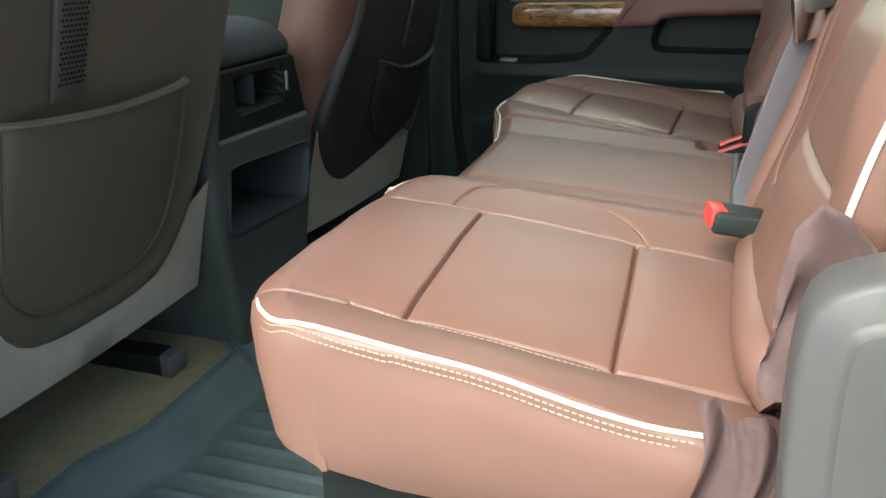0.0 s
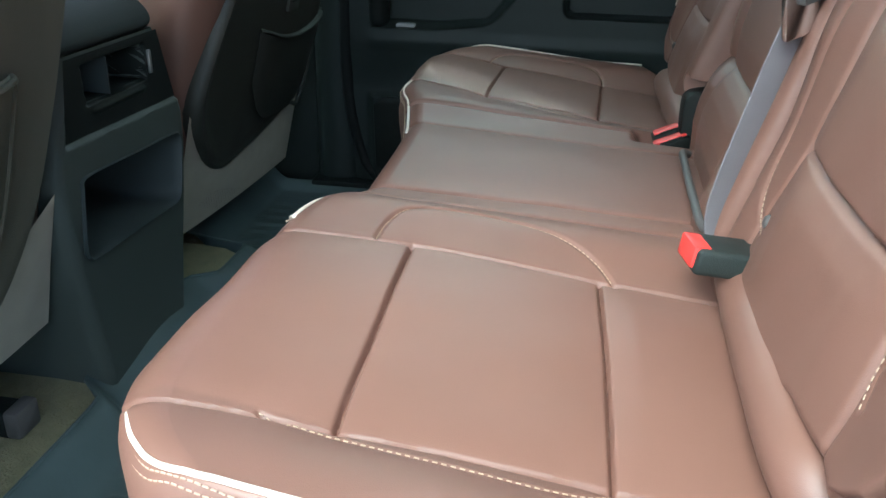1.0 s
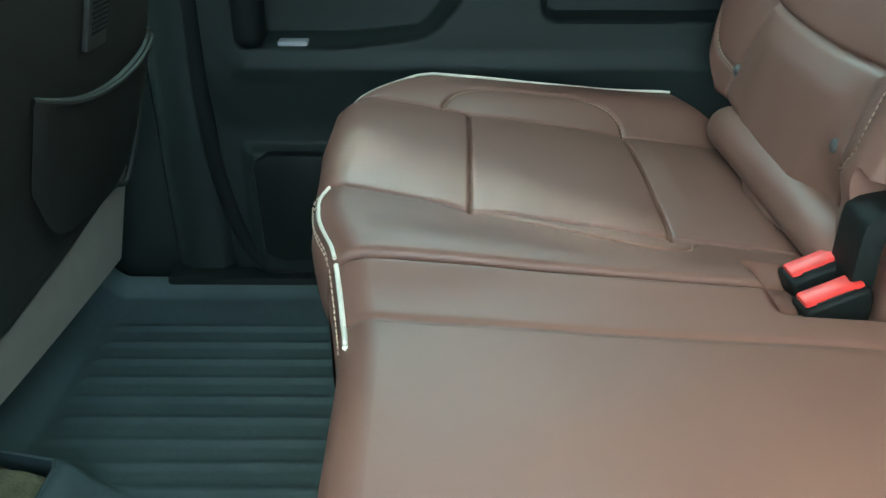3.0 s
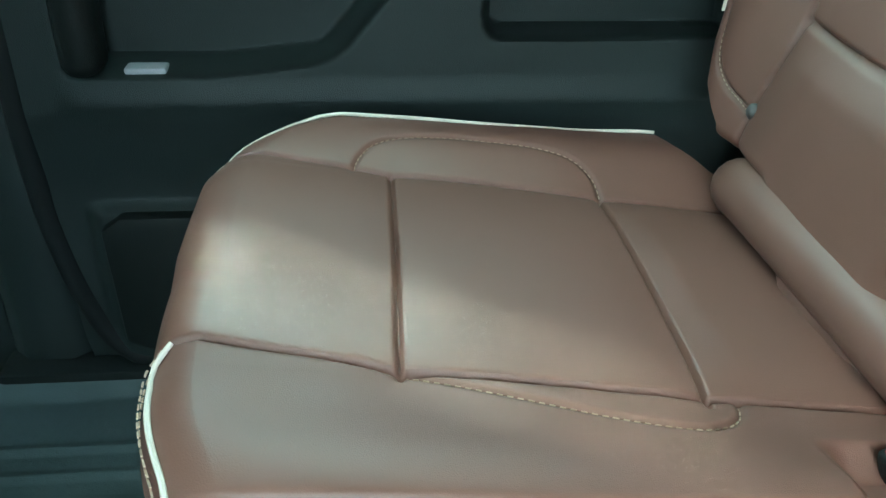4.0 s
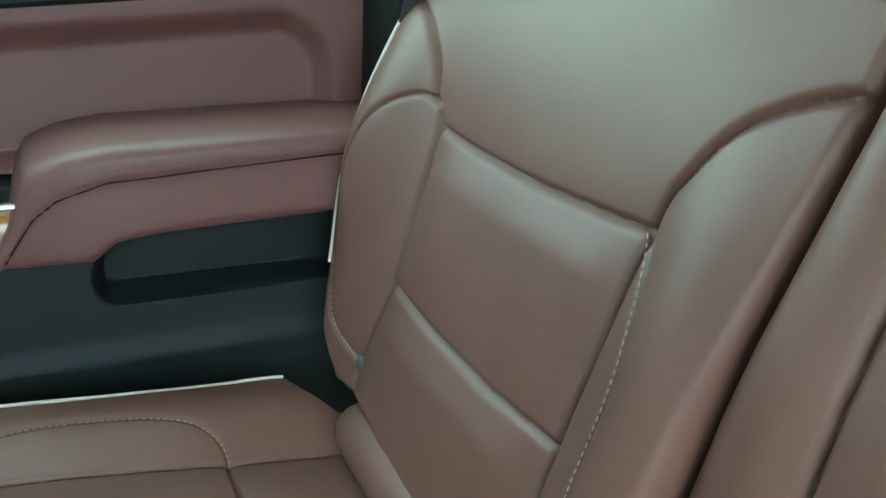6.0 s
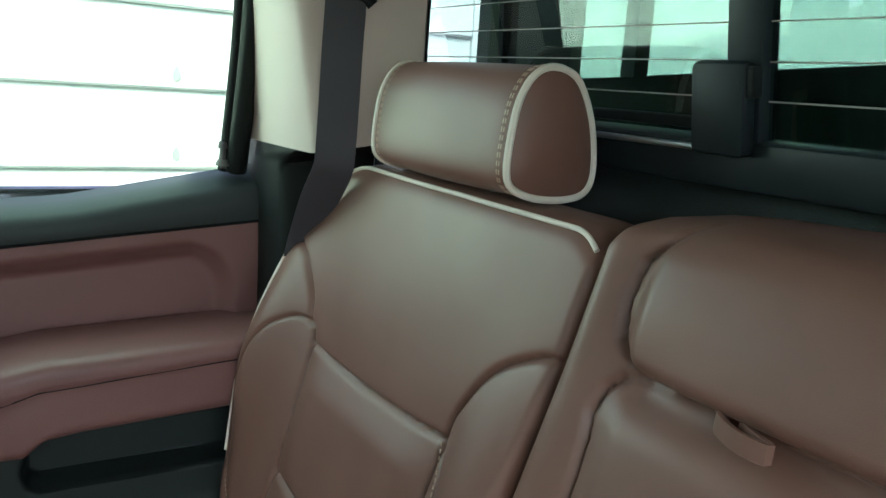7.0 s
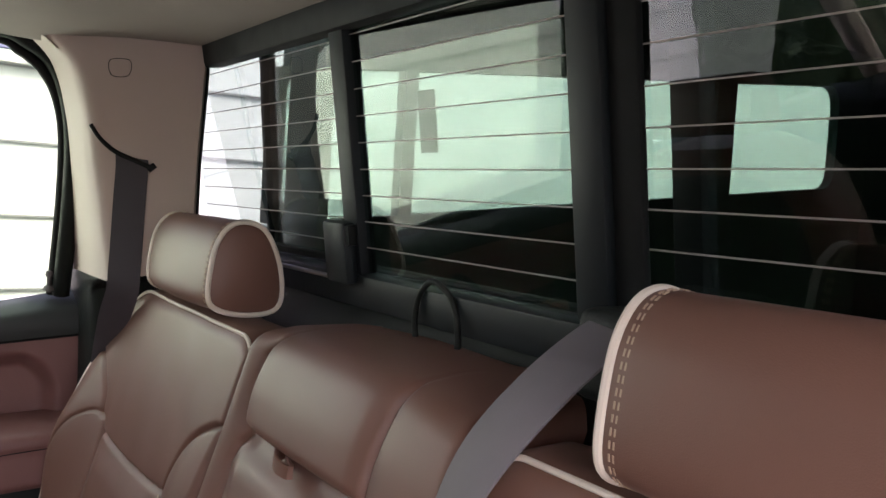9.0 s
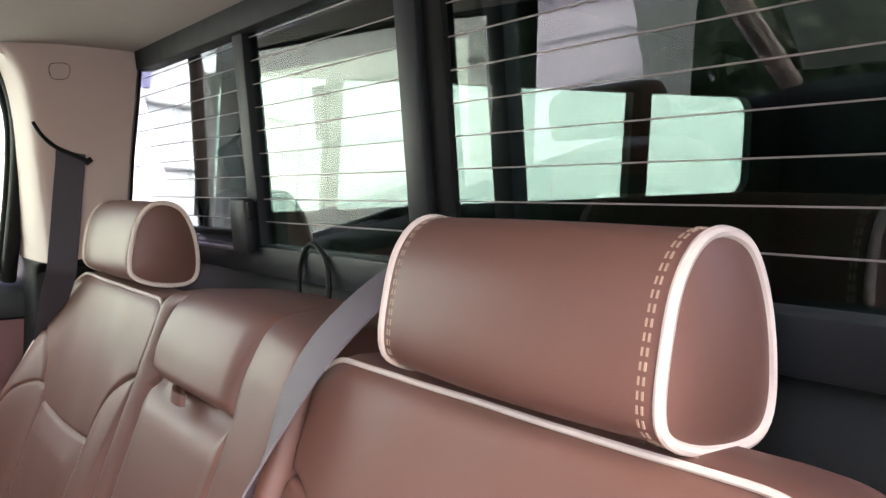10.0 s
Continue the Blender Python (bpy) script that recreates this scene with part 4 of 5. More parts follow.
def front_seat(s, label):
    """A front seat seen from behind; s = -1 beside the open door. The far one is set lower and a little askew."""
    lift = 0.0 if s < 0 else -0.07
    t = thing("front_seat", (-0.45, s * 0.48, 0.05), label, "car seat", "front seats")
    yc, hw = 0.480, 0.268

    def bx(z):
        return -0.318 + 0.27 * (z + lift - 0.2)
    # leather back, full body
    rows = []
    for z, k in ((0.20, 0.94), (0.28, 1.0), (0.45, 1.03), (0.62, 1.02), (0.78, 0.97), (0.90, 0.88), (0.96, 0.72), (0.985, 0.45)):
        w = hw * k
        x = bx(z)
        rows.append([(x, s * (yc + a), z) for a in np.linspace(-w * 0.72, w * 0.72, 9)] +
                    [(x - 0.018, s * (yc + w * 0.93), z), (x - 0.055, s * (yc + w), z), (x - 0.13, s * (yc + w * 0.97), z), (x - 0.16, s * (yc + w * 0.8), z)] +
                    [(x - 0.15, s * (yc + a), z) for a in np.linspace(w * 0.6, -w * 0.6, 7)] +
                    [(x - 0.16, s * (yc - w * 0.8), z), (x - 0.13, s * (yc - w * 0.97), z), (x - 0.055, s * (yc - w), z), (x - 0.018, s * (yc - w * 0.93), z)])
    part("backrest", loft(rows, closed=True, caps=True), LEATHER, t, "brown leather backrest", smooth=60)
    # hard back shell, narrowing downwards
    out = [(-0.150, 0.265), (-0.085, 0.240), (0.0, 0.236), (0.085, 0.240), (0.150, 0.265), (0.205, 0.36), (0.228, 0.48), (0.238, 0.62), (0.234, 0.78), (0.205, 0.88), (0.12, 0.92), (-0.12, 0.92), (-0.205, 0.88), (-0.234, 0.78), (-0.238, 0.62), (-0.228, 0.48), (-0.205, 0.36)]
    C = curve_points(out if s < 0 else FAR_SHELL, 80, closed=True)[:-1]
    rows = []
    for k, d in ((1.0, -0.030), (1.003, -0.012), (0.995, 0.002), (0.975, 0.010), (0.945, 0.0145), (0.90, 0.012), (0.85, 0.008), (0.0, 0.008)):
        rows.append([(bx(0.58 + (z - 0.58) * k) + d, s * (yc + a * k), 0.58 + (z - 0.58) * k) for a, z in C])
    shell = loft(rows, closed=True)
    bmesh.ops.remove_doubles(shell, verts=shell.verts, dist=0.0001)
    # the far seat takes the copy with shade in its colour
    hard = NEARBACK_LIT if s < 0 else FARBACK_SHADED
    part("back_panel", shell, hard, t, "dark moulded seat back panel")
    # map pocket, bulging, with a rolled rim
    def rim_z(u):
        return 0.546 + 0.010 * abs(u) ** 1.5 if s < 0 else 0.516 + 0.030 * u * u

    pk = []
    for u in np.linspace(-1, 1, 33):
        a = 0.025 + 0.168 * u if s < 0 else 0.110 + 0.150 * u
        col = []
        top = rim_z(u)
        low = (0.300 if s < 0 else 0.345) + 0.095 * abs(u) ** 4
        for q in np.linspace(0, 1, 16):
            z = low + (top - low) * q
            col.append((bx(z) + 0.010 + 0.022 * math.sqrt(max(0, 1 - abs(u) ** 4)) * (0.35 + 0.65 * q), s * (yc + a), z))
        z = top
        col += [(bx(z) + 0.006 + 0.020 * math.sqrt(max(0, 1 - abs(u) ** 4)), s * (yc + a), z + 0.005), (bx(z) + 0.008, s * (yc + a), z - 0.015)]
        pk.append(col)
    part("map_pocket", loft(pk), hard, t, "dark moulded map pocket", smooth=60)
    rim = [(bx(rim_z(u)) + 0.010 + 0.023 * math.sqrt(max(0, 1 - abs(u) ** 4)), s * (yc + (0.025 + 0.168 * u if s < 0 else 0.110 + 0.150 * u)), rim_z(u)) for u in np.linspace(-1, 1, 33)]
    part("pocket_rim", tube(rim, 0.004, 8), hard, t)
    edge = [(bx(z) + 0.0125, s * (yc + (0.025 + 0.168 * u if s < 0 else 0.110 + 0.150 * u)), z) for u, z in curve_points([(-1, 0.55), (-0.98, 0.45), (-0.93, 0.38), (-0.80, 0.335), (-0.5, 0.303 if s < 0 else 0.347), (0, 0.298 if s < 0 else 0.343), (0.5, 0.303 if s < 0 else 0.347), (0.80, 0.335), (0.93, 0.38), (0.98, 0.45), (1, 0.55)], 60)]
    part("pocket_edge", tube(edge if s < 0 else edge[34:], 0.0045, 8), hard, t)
    # perforated strip of the upper panel
    g = box(-0.004, 0.004, -0.026, 0.026, -0.095, 0.085, 0.003)
    turned(g, Matrix.Translation((bx(0.66) + 0.0125, s * (yc + 0.092), 0.66)) @ Matrix.Rotation(radians(15.1), 4, "Y"))
    strip = part("grille", g, GRILLE, t, "perforated dark strip")
    h = bmesh.new()
    for i in range(26):
        for j in range(7):
            z, a = -0.075 + i * 0.006, -0.018 + j * 0.006 + (0.003 if i % 2 else 0)
            box(-0.0008, 0.0008, a - 0.0015, a + 0.0015, z - 0.0015, z + 0.0015, 0, bm=h)
    turned(h, Matrix.Translation((bx(0.66) + 0.0168, s * (yc + 0.092), 0.66)) @ Matrix.Rotation(radians(15.1), 4, "Y"))
    tagged(part("perforation", h, SEAL, strip), kind="stuff")
    # felt skirt below the shell and the cushion's underside
    rows = []
    for u in np.linspace(-1, 1, 25):
        a = 0.262 * u
        top = 0.285 + 0.09 * abs(u) ** 2 if s < 0 else 0.34 + 0.09 * abs(u) ** 2
        low = (0.172 if s < 0 else 0.178) + 0.008 * abs(u) ** 2
        rows.append([(bx(top) - 0.002, s * (yc + a), top), (bx(top * 0.5 + low * 0.5) + 0.010 * (1 - u * u), s * (yc + a), 0.5 * (top + low)), (bx(low) + 0.004, s * (yc + a), low), (bx(low) - 0.02, s * (yc + a), low - 0.004)])
    part("skirt", loft(rows), SKIRT, t, "grey felt skirt", smooth=60)
    part("cushion", box(-0.86, -0.36, s * yc - 0.26, s * yc + 0.26, 0.18, 0.37, 0.05, seg=4), LEATHER, t)
    for a in (-0.19, 0.19):
        r = part("track", box(-0.84, -0.335 if s < 0 else -0.46, s * yc + a - 0.022, s * yc + a + 0.022, 0.045, 0.085, 0.004), BLACK, t, "black seat track")
        if s < 0:
            part("end_cap", box(-0.345, -0.322, s * yc + a - 0.024, s * yc + a + 0.024, 0.048, 0.090, 0.005), GREY, r, "grey track end")
    if s > 0:
        side = curve_points([(-0.330, 0.365), (-0.305, 0.345), (-0.292, 0.30), (-0.296, 0.24), (-0.318, 0.19), (-0.345, 0.178)], 24)
        part("side_cover", prism([(-0.40, 0.37)] + [tuple(q) for q in side] + [(-0.42, 0.178)], "y", 0.180, 0.206, 0.006), SKIRT, t, "grey rounded side cover")
    # headrest
    C = curve_points([(0, 0.11), (-0.04, 0.10), (-0.06, 0.05), (-0.055, 0.0), (0, -0.01), (0.05, 0.0), (0.055, 0.05), (0.04, 0.10)], 25, closed=True)[:-1]
    part("headrest", loft([[(-0.16 + x * k, s * yc + y, 1.02 + z * (0.3 + 0.7 * k)) for x, z in C] for y, k in ((-0.14, 0.5), (-0.135, 0.9), (-0.11, 1), (0.11, 1), (0.135, 0.9), (0.14, 0.5))], closed=True, caps=True), LEATHER, t, smooth=60)
    if s > 0:
        t.rotation_euler = (0, 0, radians(-4.0))
        t.location = (-0.446, 0.485, 0.05 + lift)
    return t


front_seat(-1, "brown leather front seat with dark hard back and map pocket")
front_seat(1, "brown leather front seat set low with dark hard back")


# ---- far door ----
def far_door():
    t = thing("door_1", (0.2, 0.86, 0.04), "closed truck door with maroon panel, armrest and wood trim", "door", kind="structure")
    # lower moulded panel as one relief; y is how far the surface stands from the centre line
    X, Z = np.meshgrid(np.linspace(-0.165, 0.665, 260), np.linspace(0.03, 0.598, 240), indexing="ij")
    Y = 0.838 - 0.020 * smooth01((Z - 0.28) / 0.12) + 0.02 * smooth01((0.1 - Z) / 0.1) + 0.09 * smooth01((Z - 0.59) / 0.02)
    def pad(x0, x1, z0, z1, e=0.012):
        return smooth01((X - x0) / e) * smooth01((x1 - X) / e) * smooth01((Z - z0) / e) * smooth01((z1 - Z) / e)
    # bin under the wood trim: slanting rear end
    slant = 0.226 - 0.85 * (0.50 - Z) - 4.0 * np.clip(0.462 - Z, 0, 1) ** 1.5
    bin_ = smooth01((X + 0.118) / 0.02) * smooth01((slant - X) / 0.03) * smooth01((Z - 0.425 - 0.012 * smooth01((X - 0.02) / 0.15)) / 0.016)
    Y = Y + 0.055 * bin_ * smooth01((0.70 - Z) / 0.02)
    Y = Y - 0.007 * pad(-0.135, 0.63, 0.370, 0.430, 0.035)
    # pull cup behind the armrest
    Y = Y + 0.05 * smooth01((X - 0.328 - 0.35 * np.clip(Z - 0.50, 0, 1)) / 0.02) * smooth01((0.63 - X) / 0.02) * smooth01((Z - 0.463 - 0.01 * (X - 0.33)) / 0.010) * smooth01((0.60 - Z) / 0.012) * smooth01((0.036 - np.hypot(np.clip(0.364 - X, 0, 1), np.clip(0.498 - Z, 0, 1))) / 0.012)
    # loudspeaker bulge
    Y = Y - 0.016 * smooth01((X + 0.135) / 0.03) * smooth01((0.10 - X) / 0.05) * smooth01((0.275 - Z) / 0.02)
    panel = part("lower_panel", sheet(X, Y, Z), SOFTBLACK, t, "charcoal moulded lower panel with pull cup and bin", smooth=50)
    sp = [(-0.105, 0.085), (-0.075, 0.070), (0.05, 0.070), (0.078, 0.085), (0.082, 0.245), (0.060, 0.262), (-0.085, 0.262), (-0.110, 0.245)]
    g = prism([(a, b) for a, b in sp], "y", 0.808, 0.840, 0.006)
    part("speaker_grille", g, BLACK, t, "black speaker grille")
    part("clip", box(-0.055, -0.010, 0.826, 0.85, 0.428, 0.436, 0.003), MARK, panel, "small pale clip in the bin")
    part("grip_pillar", box(-0.118, -0.072, 0.804, 0.86, 0.428, 0.598, 0.020, seg=4), BLACK, t)
    # wood trim
    rows = []
    for x in np.linspace(-0.02, 0.272, 24):
        e = min(1, (x + 0.02) / 0.03)
        h = 0.030 * (0.55 + 0.45 * math.sqrt(max(0, 1 - (1 - e) ** 2)))
        zc = 0.551 + 0.02 * (x - 0.1)
        sl = 0.6 * float(smooth01((x - 0.12) / 0.12))
        rows.append([(x - 0.018 * (sl > 0.55) + sl * h * math.sin(a), 0.806 - 0.014 * math.cos(a) * e ** 0.5 + 0.012, zc + h * math.sin(a)) for a in np.linspace(-1.5, 1.5, 11)] + [(x + sl * h, 0.84, zc + h), (x - sl * h, 0.84, zc - h)])
    part("wood_trim", loft(rows, closed=True, caps=True), WOOD, t, "glossy burl wood trim")
    part("chrome_strip", tube([(-0.02, 0.806, 0.584), (0.12, 0.800, 0.588), (0.275, 0.798, 0.592)], 0.0035, 8), CHROME, t, "thin bright strip")
    # armrest, its nose cut off along the wood trim
    rows, seam = [], []
    for x in np.linspace(0.240, 0.665, 60):
        top = float(np.interp(x, [0.238, 0.262, 0.272, 0.282, 0.314, 0.36, 0.665], [0.532, 0.574, 0.607, 0.629, 0.644, 0.652, 0.662]))
        low = float(np.interp(x, [0.238, 0.335, 0.357, 0.40, 0.665], [0.522, 0.528, 0.547, 0.554, 0.565]))
        sm = float(np.interp(x, [0.238, 0.253, 0.283, 0.307, 0.351, 0.455, 0.57, 0.665], [0.506, 0.532, 0.580, 0.600, 0.616, 0.624, 0.631, 0.636]))
        d = float(np.interp(x, [0.238, 0.27, 0.33, 0.40, 0.665], [0.800, 0.789, 0.775, 0.770, 0.770]))
        h = top - low
        rr = min(0.018, h / 2)
        row = [(x, 0.905, top + 0.004), (x, 0.86, top + 0.003)]
        for q in np.linspace(0, 1, 26):
            z = top - h * q
            e = min(rr, q * h, (1 - q) * h)
            y = d + rr - math.sqrt(max(0, rr * rr - (rr - e) ** 2)) + 0.0035 * math.exp(-((z - sm) / 0.003) ** 2) + 0.004 * float(smooth01((sm - z) / 0.006))
            row.append((x, y, z))
        rows.append(row + [(x, 0.86, low)])
        if low + 0.004 < sm:
            seam.append((x, d + 0.0032, sm))
    part("armrest", loft(rows), MAROON, t, "maroon padded armrest with a sewn seam", smooth=60)
    part("seam", tube(seam, 0.0010, 6), SEAL, t)
    # upper maroon panel with its recess
    X, Q = np.meshgrid(np.linspace(-0.165, 0.668, 170), np.linspace(0, 1, 70), indexing="ij")
    belt = 0.747 + 0.077 * X
    Z = 0.60 + Q * (belt - 0.60)
    rec = smooth01((0.632 - X) / 0.035) * smooth01((belt - 0.014 - Z) / 0.035) * smooth01((Z - 0.60) / 0.02)
    corner = smooth01((0.080 - np.hypot(np.clip(X - 0.545, 0, 1), np.clip(Z - 0.695, 0, 1))) / 0.03)
    Y = 0.888 - 0.006 * (Z - 0.6) / 0.2 + 0.026 * np.minimum(rec, corner)
    part("upper_panel", sheet(X, Y, Z), MAROON, t, "maroon leather upper panel", smooth=50)
    part("seam", tube([(-0.165, 0.883, 0.7355), (0.668, 0.883, 0.8000)], 0.0028, 6), SEAL, t)
    # black top of the door and the window
    rows = []
    for x in np.linspace(-0.165, 0.665, 30):
        sill = 0.831 + 0.17 * max(0, x - 0.40) - 0.06 * max(0, 0.40 - x)
        belt = 0.747 + 0.077 * x
        rows.append([(x, 0.884, belt), (x, 0.878, belt + 0.009), (x, 0.882, max(belt + 0.012, sill - 0.028)), (x, 0.892, max(belt + 0.014, sill - 0.018)), (x, 0.925, sill - 0.005), (x, 0.938, sill), (x, 0.942, sill - 0.05)])
    # paler than the door plastic: daylight on the sill is put into its colour
    part("window_sill", loft(rows), CUBBY, t, "charcoal window sill trim", smooth=50)
    k = bmesh.new()
    tube([(0.605, 0.902, 0.872), (0.605, 0.902, 0.904)], 0.0042, 10, bm=k)
    bmesh.ops.create_cone(k, cap_ends=True, segments=14, radius1=0.011, radius2=0.007, depth=0.008, matrix=Matrix.Translation((0.605, 0.902, 0.880)))
    bmesh.ops.create_cone(k, cap_ends=True, segments=14, radius1=0.007, radius2=0.0055, depth=0.010, matrix=Matrix.Translation((0.605, 0.902, 0.905)))
    part("lock_knob", k, GREY, t, "grey lock knob")
    seal = curve_points([(-0.176, 0.848, 0.74), (-0.180, 0.846, 0.58), (-0.182, 0.845, 0.45), (-0.182, 0.845, 0.34), (-0.174, 0.845, 0.23), (-0.152, 0.845, 0.125), (-0.118, 0.845, 0.055), (-0.055, 0.845, 0.022), (0.10, 0.845, 0.014), (0.64, 0.845, 0.012)], 70)
    part("door_seal", tube(seal, 0.015, 12), SEAL, t, "thick black door seal")
    part("outer_skin", box(-0.2, 0.70, 0.945, 0.965, -0.02, 0.84, 0.01), PAINT, t)
    return t


far_door()


def lean(y, z):
    """Distance of the cab side from the centre line, leaning in above the belt line."""
    return y - 0.30 * max(0.0, z - 0.86)


def window_outline(s):
    o = [(-0.155, 0.80), (0.612, 0.868), (0.612, 1.05), (0.603, 1.165), (0.575, 1.235), (0.525, 1.272), (0.45, 1.285), (-0.10, 1.285), (-0.145, 1.25), (-0.16, 1.10)]
    return [(x, s * lean(0.925, z), z) for x, z in o]


w2 = thing("window_2", (0.25, 0.92, 0.84), "clear side window of the closed truck door", "window", kind="structure")
o = window_outline(1)
gb = bmesh.new()
a = [gb.verts.new(p) for p in o]
b = [gb.verts.new((p[0], p[1] + 0.004, p[2])) for p in o]
gb.faces.new(a)
gb.faces.new(b[::-1])
for i in range(len(o)):
    gb.faces.new((a[i], a[(i + 1) % len(o)], b[(i + 1) % len(o)], b[i]))
pane = part("pane", gb, GREENISH, w2, smooth=10)
glaze(pane, GREENISH_BACK, (0, -1, 0))
rail = curve_points([(x, y - 0.004, z) for x, y, z in o[1:]], 90)
part("window_seal", tube(rail, 0.009, 10), SEAL, w2, "black rubber seal")
rail = curve_points([(x + 0.013 * (x > 0.5), y - 0.018, z + 0.014 * (z > 1.2)) for x, y, z in o[1:]], 90)
part("door_frame", tube(rail, 0.015, 10), BLACK, w2, "black door frame")


def pillar_face(x, z):
    """Distance of the pillar's broad inner face from the centre line."""
    return 0.70 - 0.44 * (x - 0.6) - 0.02 * float(smooth01((z - 1.08) / 0.20))


def pillar_row(s, f, z, out=0.0, rise=0.0):
    """One section of the pillar: rounded front edge, broad face, return to the glass."""
    ya = min(pillar_face(f[0] + 0.014, z), f[1] - 0.012)
    pts = [(f[0] - 0.004, f[1] + 0.05), (f[0], f[1]), (f[0] + 0.002, f[1] + (ya - f[1]) * 0.5), (f[0] + 0.005, ya + 0.014), (f[0] + 0.010, ya + 0.004), (f[0] + 0.018, ya - 0.002)]
    for u in np.linspace(0, 1, 14)[1:]:
        x = f[0] + 0.018 + u * (0.758 - f[0] - 0.018)
        pts.append((x, min(pillar_face(x, z), ya - 0.002)))
    pts += [(0.764, 0.6275 - 0.02 * float(smooth01((z - 1.08) / 0.20))), (0.769, 0.634 - 0.02 * float(smooth01((z - 1.08) / 0.20))), (0.771, 0.66), (0.774, 0.77)]
    if s < 0:
        out = out + 0.035 + 0.45 * min(0.20, max(0.0, 1.16 - z))
    return [(x, s * (y + out), z + rise * max(0, x - f[0])) for x, y in pts]


def pillar(s):
    """Rear quarter trim between the door opening and the rear window."""
    t = thing("rear_pillar_trim", (0.72, s * 0.75, 0.88), "taupe moulded rear pillar trim with a seat belt slot", "trim", kind="structure")
    front = curve_points([(0.652, 0.870, 0.20), (0.652, 0.872, 0.70), (0.644, 0.862, 0.915), (0.636, 0.842, 0.98), (0.622, 0.805, 1.08), (0.605, 0.764, 1.18), (0.580, 0.728, 1.252), (0.532, 0.700, 1.292), (0.49, 0.685, 1.305)], 90)
    upper = [f for f in front if f[2] > 0.905]
    part("panel", loft([pillar_row(s, f, f[2], 0.0, 0.22 * float(smooth01((1.05 - f[2]) / 0.14))) for f in upper]), BEIGE, t, smooth=50)
    part("edge_seal", tube([(0.772, s * (0.640 - 0.02 * float(smooth01((z - 1.08) / 0.20)) + (0.035 + 0.45 * min(0.20, max(0.0, 1.16 - z)) if s < 0 else 0)), z) for z in np.linspace(0.95, 1.27, 20)], 0.0042, 8), SEAL, t, "black edge seal")
    corner = [(x, s * (pillar_face(x, z) - 0.0012 + (0.035 if s < 0 else 0)), z) for x, z in ((0.637, 1.2545), (0.663, 1.2565), (0.6625, 1.2345), (0.6405, 1.2325))]
    part("cover_plate", slab(corner, 0.0012 * s), BEIGE, t, "small square cover plate")
    part("plate_joint", tube(curve_points([(x, y - s * 0.0006, z) for x, y, z in corner], 50, closed=True), 0.0006, 6), CUBBY, t)
    part("lower_panel", loft([pillar_row(s, f, f[2], 0.004 + 0.115 * float(smooth01((0.935 - f[2]) / 0.05)), 0.22 * float(smooth01((f[2] - 0.80) / 0.10))) for f in front if f[2] < 0.93]), BLACK, t, "black lower panel", smooth=50)
    return t


pillar(1)
pillar(-1)


single("wall_jamb", box(0.672, 0.96, 0.880, 0.95, 0.0, 0.925, 0.004), BLACK, "black body panel behind the door opening", "body panel", kind="structure")
single("wall_jamb", box(0.672, 0.96, -0.95, -0.880, 0.0, 0.925, 0.004), BLACK, "black body panel behind the door opening", "body panel", kind="structure")


# near side: moulded plastic over the wheel arch beside the open door
def near_arch():
    C = curve_points([(0.566, 0.02), (0.564, 0.30), (0.557, 0.45), (0.558, 0.512), (0.566, 0.536), (0.590, 0.551), (0.65, 0.566), (0.80, 0.59)], 50)
    rows = []
    for i, (x, z) in enumerate(C):
        a, b = C[max(i - 1, 0)], C[min(i + 1, len(C) - 1)]
        tx, tz = (b - a) / np.linalg.norm(b - a)
        # inwards from the curve, away from the opening
        ix, iz = tz, -tx
        def at(d, y):
            return (x + ix * d, y, z + iz * d)
        rows.append([at(0.012, -0.790), at(0.002, -0.797), at(0.0, -0.806), at(0.0, -0.842), at(0.0015, -0.848), at(0.005, -0.851), at(0.021, -0.854), at(0.0245, -0.856), at(0.027, -0.862), at(0.034, -0.8635), (0.70, -0.866, 0.02 + (z - 0.02) * 0.6), (0.76, -0.868, 0.02 + (z - 0.02) * 0.4)])
    return loft(rows)


single("door_sill_trim", near_arch(), GREY, "grey moulded plastic trim beside the door opening", "trim", kind="structure", smooth=42)


def flap():
    """Loose cloth edge at the open side of the bench."""
    rng = np.random.RandomState(4)
    rows = []
    for i, u in enumerate(np.linspace(0, 1, 14)):
        row = []
        for j, v in enumerate(np.linspace(0, 1, 22)):
            w = 0.006 * math.sin(9 * v + 2.2 * math.sin(5 * u)) + 0.004 * math.sin(17 * v + 3 * u)
            row.append((0.505 + 0.055 * v + 0.008 * math.sin(7 * u), -0.758 - 0.012 * math.sin(3 * u) - w, 0.408 - 0.012 * v - 0.17 * u + 0.01 * math.sin(9 * v)))
        rows.append(row)
    bm = loft(rows)
    rows = []
    for u in np.linspace(0, 1, 18):
        row = []
        x = 0.545 + 0.060 * u
        top = float(np.interp(x, [0.545, 0.551, 0.566, 0.582, 0.605], [0.500, 0.556, 0.579, 0.571, 0.545]))
        for v in np.linspace(0, 1, 16):
            w = 0.004 * math.sin(7 * v + 5 * u) + 0.003 * math.sin(15 * v - 9 * u)
            row.append((x + 0.004 * math.sin(6 * v), -0.784 - 0.010 * v - w, top + (0.44 - top) * v))
        rows.append(row)
    loft(rows, bm=bm)
    bmesh.ops.solidify(bm, geom=bm.faces[:], thickness=0.003)
    return bm


single("seat_side_cloth", flap(), LEATHER_FLAP, "creased mauve cloth flap at the side of the bench", "upholstery flap", smooth=70)

